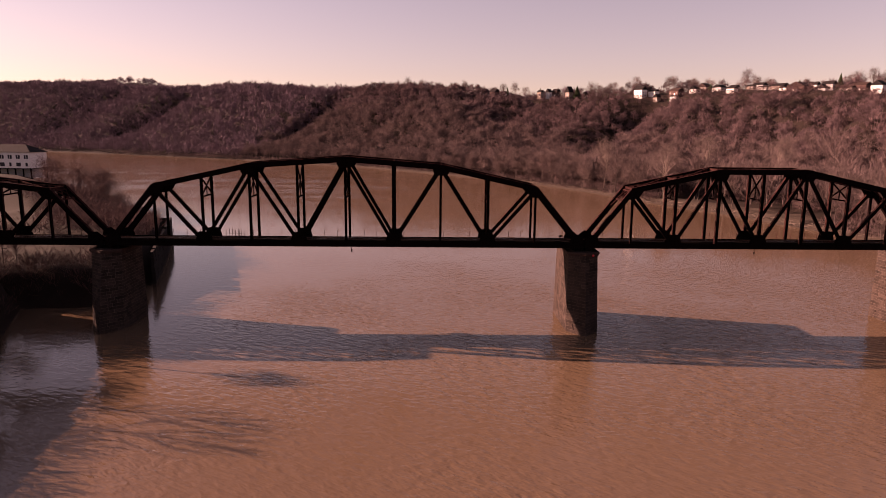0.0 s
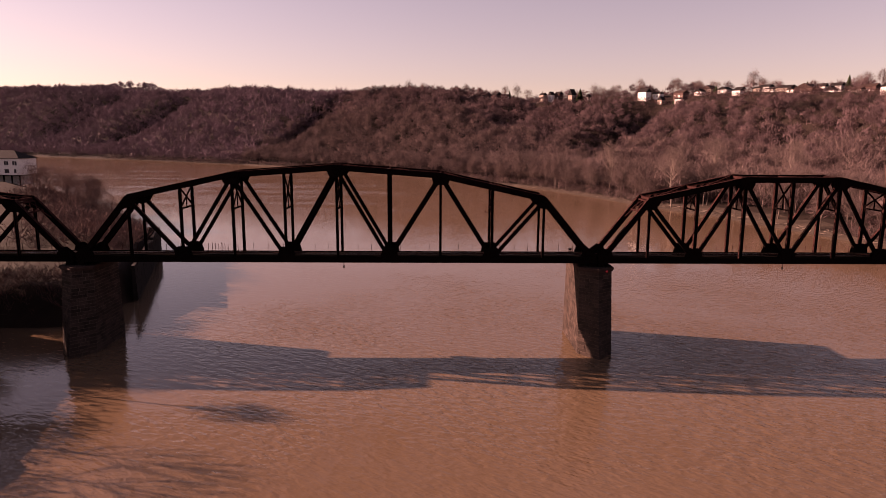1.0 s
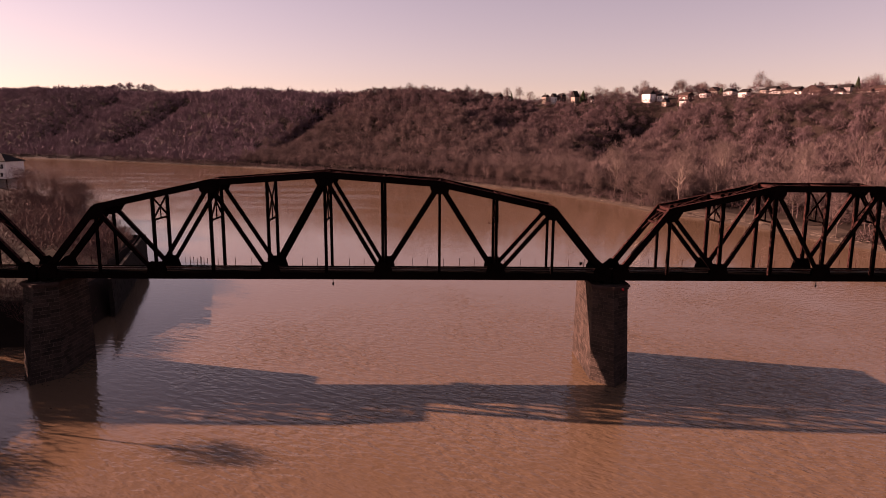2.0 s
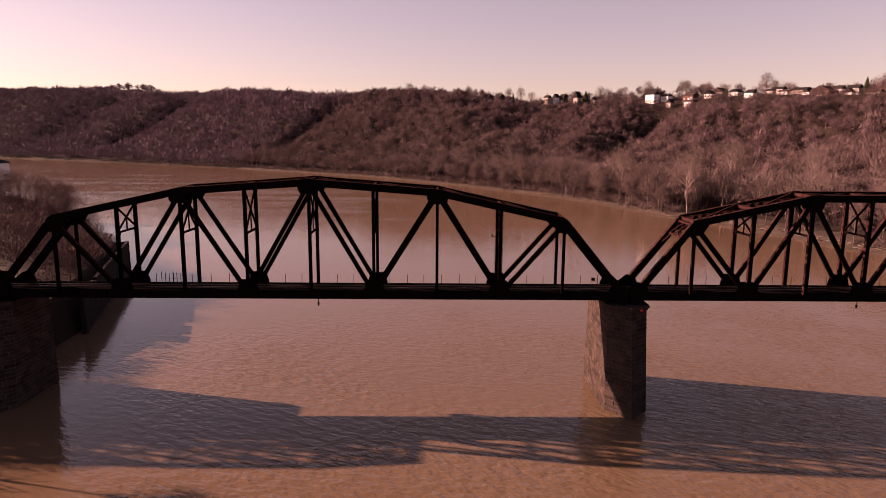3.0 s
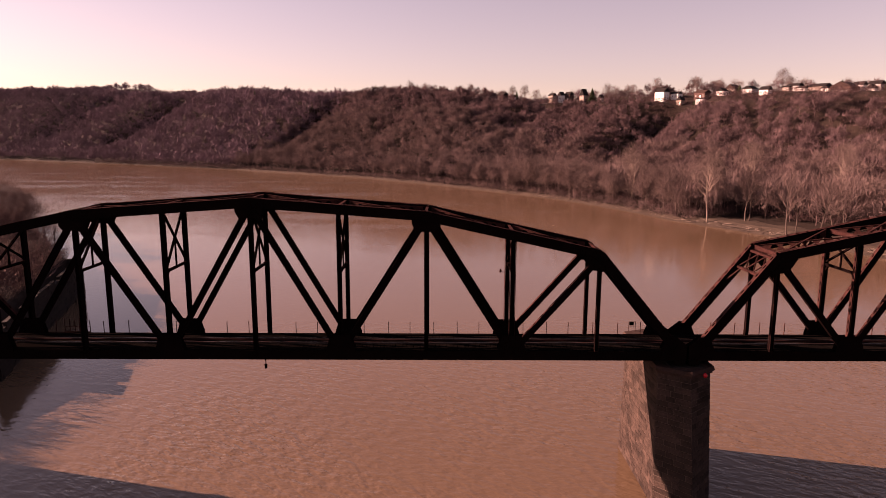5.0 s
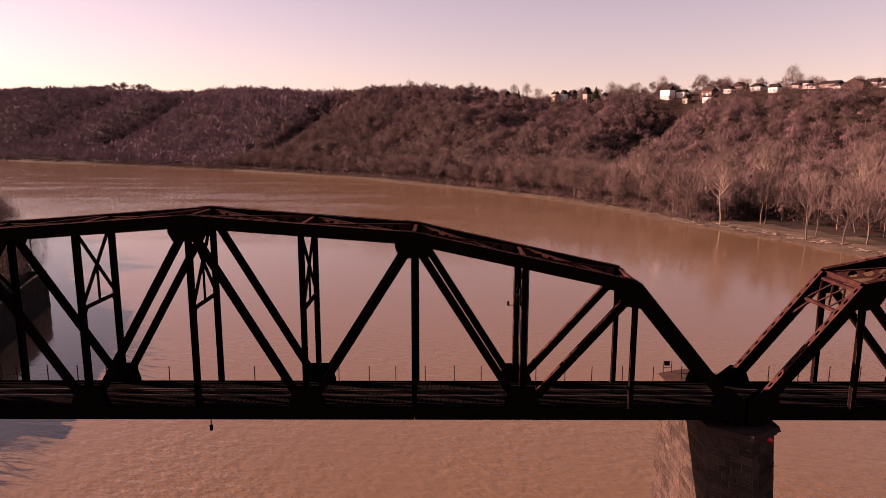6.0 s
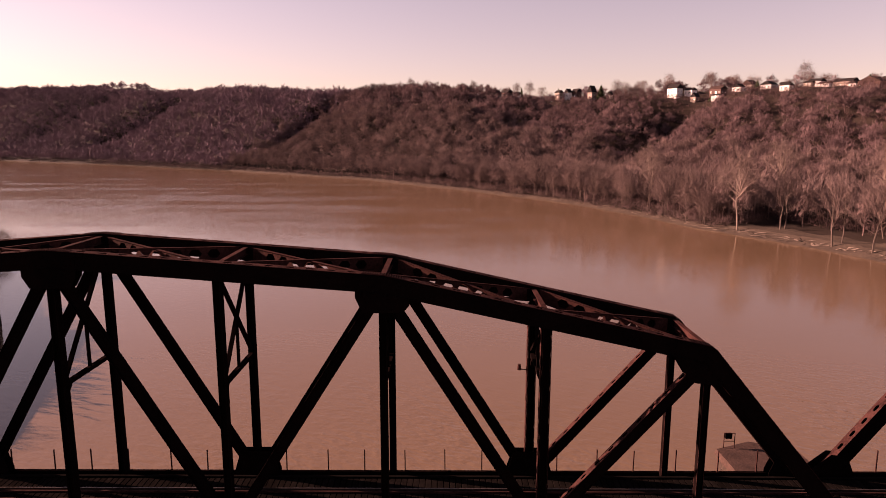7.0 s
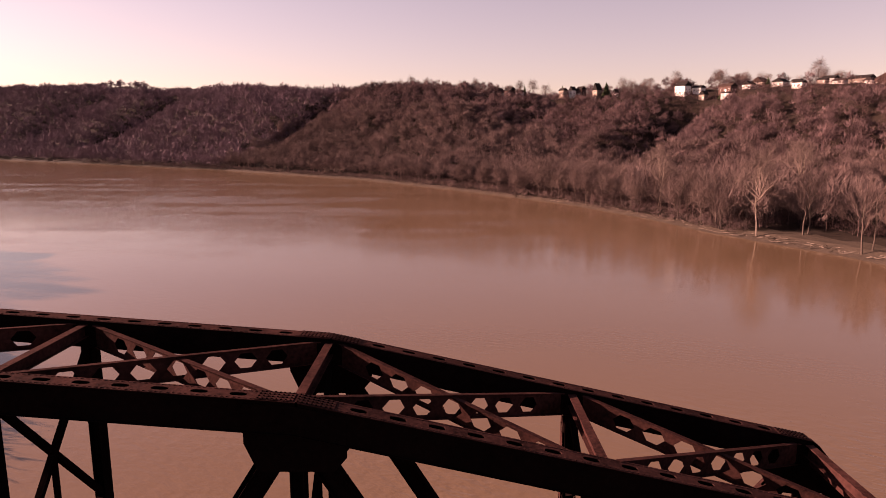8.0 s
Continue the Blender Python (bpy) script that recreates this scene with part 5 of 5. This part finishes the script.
rng = random.Random(77)
bank_tree = bare_tree(rng, "bare_tree", "dense twiggy leafless tree on the river bank", 18, 0.42, 20, 9, 7, group="trees on the near bank", dome=(22, 60, 0.0015, 0.08), fine_mat=RED_BRUSH)
plant(bank_tree, [(-152, 172), (-147, 160), (-162, 178), (-158, 163), (-170, 186), (-146, 150), (-176, 170), (-186, 196), (-143, 158), (-141, 152), (-150, 184), (-166, 196), (-182, 184), (-144, 168)], rng, 0.6, 0.9)
thin = bare_tree(rng, "bare_tree", "thin leafless young tree behind the river wall", 10, 0.35, 9, 5, 4, group="trees on the near bank")
plant(thin, [(-99, 96), (-102, 99), (-104, 93), (-108, 100), (-97, 88), (-102, 86), (-111, 97), (-101, 106), (-115, 106)], rng, 0.5, 0.9)
# mostly unseen trees, added to keep the sun off the left pier and bank
shade = bare_tree(rng, "bare_tree", "tall leafless bank tree with spreading limbs, added for shade", 12, 0.36, 14, 7, 6, group="trees on the near bank", dome=(16, 46, 0.0032, 0.4))
plant(shade, [(-76, -62), (-88, -58), (-79, -80), (-99, 3), (-103, 9), (-98, -5), (-106, 0), (-94, 18), (-101, 24), (-108, 16)], rng, 0.9, 1.15)
slender = bare_tree(rng, "bare_tree", "slender leafless tree with a small oval crown", 14, 0.30, 12, 7, 6, group="trees on the near bank", dome=(14, 40, 0.0034, 0.60))
plant(slender, [(-85, -13.8)], rng, 1.0, 1.0)
broad = bare_tree(rng, "bare_tree", "broad leafless tree leaning over the river", 12.5, 0.52, 16, 8, 5, group="trees on the near bank", thick=1.6, clear=0.34)
plant(broad, [(-80, -36), (-81, -30)], rng, 0.9, 1.05)
shrub = bare_tree(rng, "shrub", "tangled brown leafless shrub on the bank", 3.4, 0.7, 9, 5, 5, thick=2.5, group="shrubs on the near bank", bush=True, fine_mat=BRUSH)
spots = []
for k in range(120):
    f = rng.random()
    if k < 50:
        spots.append((-98 + 26 * f - rng.uniform(0, 3), 12.5 + 2.5 * f + rng.uniform(1.0, 9)))
    elif k < 95:
        spots.append((-130 + 40 * f, rng.uniform(18, 60)))
    else:
        spots.append((-100 - 55 * f + rng.uniform(-6, 2), 100 + 75 * f + rng.uniform(-2, 8)))
for k in range(70):
    f, back = rng.random(), rng.uniform(2.0, 9.0)
    spots.append((-94.5 + 21.5 * f - back, 100 - 65 * f - back * 0.33))
# extra shrubs added to shade a sunlit gap behind the left pier
spots += [(-95, 17.5), (-98, 18), (-101, 19.5), (-99, 20), (-104, 20), (-106, 21), (-97, 16)]
plant(shrub, spots, rng, 0.6, 1.5)


# ---- lane and cars on the bank ----
def lane():
    """A gravel lane laid 4 cm above the grass."""
    line = [(-260, 150), (-215, 140), (-180, 126), (-158, 106), (-140, 84), (-128, 62), (-124, 40), (-126, 22)]
    verts, faces = [], []
    pts = []
    for (ax, ay), (bx, by) in zip(line[:-1], line[1:]):
        for k in range(12):
            pts.append(Vector((ax + (bx - ax) * k / 12, ay + (by - ay) * k / 12)))
    for k, p in enumerate(pts):
        d = (pts[min(k + 1, len(pts) - 1)] - pts[max(k - 1, 0)]).normalized()
        for f in (-2.0, -1.0, 0.0, 1.0, 2.0):
            q = p + Vector((-d.y, d.x)) * f
            verts.append((q.x, q.y, land_at(q.x, q.y) + 0.10))
    for k in range(len(pts) - 1):
        for i in range(4):
            a = k * 5 + i
            faces.append((a, a + 1, a + 6, a + 5))
    return tagged(new("road", mesh_of("road", verts, faces, GRAVEL)), "narrow pale gravel lane across the winter grass", "road", kind="structure")


lane()


def car(label, x, y, rz):
    c = thing("parked_car", label, "car", (x, y, land_at(x, y)), "cars parked on the bank", rz=rz)
    bm = bmesh.new()
    add_box(bm, (0, 0, 0.65), (4.5, 1.8, 0.7), None, 0.14)
    part("body", bm, PAINT, c)
    bm = bmesh.new()
    lo = [bm.verts.new(p) for p in ((-1.5, -0.85, 0.99), (1.0, -0.85, 0.99), (1.0, 0.85, 0.99), (-1.5, 0.85, 0.99))]
    hi = [bm.verts.new(p) for p in ((-1.15, -0.7, 1.5), (0.35, -0.7, 1.5), (0.35, 0.7, 1.5), (-1.15, 0.7, 1.5))]
    for k in range(4):
        bm.faces.new((lo[k], lo[(k + 1) % 4], hi[(k + 1) % 4], hi[k]))
    bm.faces.new(hi)
    bm.faces.new(lo[::-1])
    cabin = part("cabin", bm, PANE, c, "dark car windows")
    bm = bmesh.new()
    add_box(bm, (-0.4, 0, 1.52), (1.55, 1.45, 0.06), None, 0.02)
    part("roof", bm, PAINT, c)
    for sx in (-1.4, 1.4):
        for sy in (-0.85, 0.85):
            bm = bmesh.new()
            add_tube(bm, (sx, sy - 0.1, 0.33), (sx, sy + 0.1, 0.33), 0.33, None, 16)
            wheel = part("wheel", bm, RUBBER, c)
            bm = bmesh.new()
            add_tube(bm, (sx, sy - 0.11, 0.33), (sx, sy + 0.11, 0.33), 0.2, None, 12)
            part("rim", bm, GREY, wheel)
    return c


car("white car parked on winter grass by the lane", -103, 80, 12)
car("white car parked behind the river wall", -97, 82, -8)


# ---- small fittings ----
def hanging_light(x, y):
    t = thing("navigation_light", "small navigation lamp hanging below the bridge", "lamp", (x, y, LOW))
    bm = bmesh.new()
    add_tube(bm, (0, 0, 0.1), (0, 0, -0.55), 0.05, None, 8)
    part("rod", bm, STEEL_DARK, t)
    bm = bmesh.new()
    add_tube(bm, (0, 0, -0.5), (0, 0, -0.95), 0.16, 0.12, 10)
    part("lantern", bm, STEEL_DARK, t)


hanging_light(-17.2, -0.5)
hanging_light(61.4, -0.5)
hanging_light(12.0, W - 0.3)

t = thing("marker_light", "small red marker lamp on the pier's coping", "lamp", (29.6, -0.95, 15.3))
bm = bmesh.new()
add_tube(bm, (0, 0.2, 0), (0, -0.55, 0), 0.06, None, 8)
part("arm", bm, STEEL_DARK, t)
bm = bmesh.new()
bmesh.ops.create_uvsphere(bm, u_segments=12, v_segments=8, radius=0.24, matrix=Matrix.Translation((0, -0.7, 0)))
part("lens", bm, RED_GLASS, t)

t = thing("bracket_lamp", "small lamp on an arm fixed to a bridge post", "lamp", (9.14, W - 0.1, 24.9))
bm = bmesh.new()
add_tube(bm, (-0.25, 0, 0), (-0.85, 0, 0.05), 0.035, None, 8)
part("arm", bm, STEEL_DARK, t)
bm = bmesh.new()
add_tube(bm, (-0.78, 0, 0.0), (-0.78, 0, 0.38), 0.14, 0.10, 10)
part("lantern", bm, STEEL, t)

t = thing("instrument_box", "small box on a braced frame atop the pier", "box", (26.0, 12.9, 15.75))
for dx in (-0.42, 0.42):
    bm = bmesh.new()
    add_bar(bm, (dx, 0, 0), (dx, 0, 1.25), 0.05, 0.05, (1, 0, 0))
    part("leg", bm, STEEL, t)
for z in (0.55, 1.22):
    bm = bmesh.new()
    add_bar(bm, (-0.42, 0, z), (0.42, 0, z), 0.045, 0.045)
    part("crossbar", bm, STEEL, t)
bm = bmesh.new()
add_box(bm, (-0.05, 0.1, 0.95), (0.52, 0.3, 0.42), None, 0.02)
part("cabinet", bm, STEEL_DARK, t)


def mud_bank():
    """A strip of bare mud along the far waterline, laid over the leaf litter."""
    verts, faces, pts = [], [], []
    for (ax, ay), (bx, by) in zip(FAR_SHORE[4:-2], FAR_SHORE[5:-1]):
        n = max(2, int(math.hypot(bx - ax, by - ay) / 5))
        pts += [Vector((ax + (bx - ax) * k / n, ay + (by - ay) * k / n)) for k in range(n)]
    r = random.Random(61)
    for k, p in enumerate(pts):
        d = (pts[min(k + 2, len(pts) - 1)] - pts[max(k - 2, 0)]).normalized()
        flat = 16.0 if 150 < p.y < 246 else 2.5
        for f in (-1.5, 0.8, 0.8 + flat * 0.35, 0.8 + flat * 0.7, 0.8 + flat):
            q = p + Vector((-d.y, d.x)) * (f + r.uniform(-0.5, 0.5))
            verts.append((q.x, q.y, max(-0.3, land_at(q.x, q.y)) + 0.30))
    for k in range(len(pts) - 1):
        for i in range(4):
            a = k * 5 + i
            faces.append((a, a + 1, a + 6, a + 5))
    return tagged(new("shore", mesh_of("shore", verts, faces, MUD)), "bare brown mud along the far waterline", "shore", kind="structure")


mud_bank()


def driftwood():
    """Bleached logs and branches along the far waterline."""
    r = random.Random(90)
    verts, faces = [], []
    for k in range(420):
        i = r.randrange(5, len(FAR_SHORE) - 3)
        f = r.random()
        (ax, ay), (bx, by) = FAR_SHORE[i], FAR_SHORE[i + 1]
        d = Vector((bx - ax, by - ay, 0)).normalized()
        n = Vector((-d.y, d.x, 0))
        c = Vector((ax + f * (bx - ax), ay + f * (by - ay), 0)) + n * r.uniform(0.2, 4)
        c.z = land_at(c.x, c.y) + 0.40
        q = r.gauss(0, 0.8)
        way = (d * math.cos(q) + n * math.sin(q)) * r.uniform(0.4, 2.6)
        v, fc = wood_mesh([(c - way, c + way + Vector((0, 0, r.uniform(-0.1, 0.6))), r.uniform(0.05, 0.17), r.uniform(0.03, 0.08))], 5)
        o = len(verts)
        verts += v
        faces += [tuple(o + j for j in g) for g in fc]
    ob = new("driftwood", mesh_of("driftwood", verts, faces, DRIFT))
    return tagged(ob, "pale driftwood logs stranded along the muddy bank", "driftwood", kind="stuff")


driftwood()
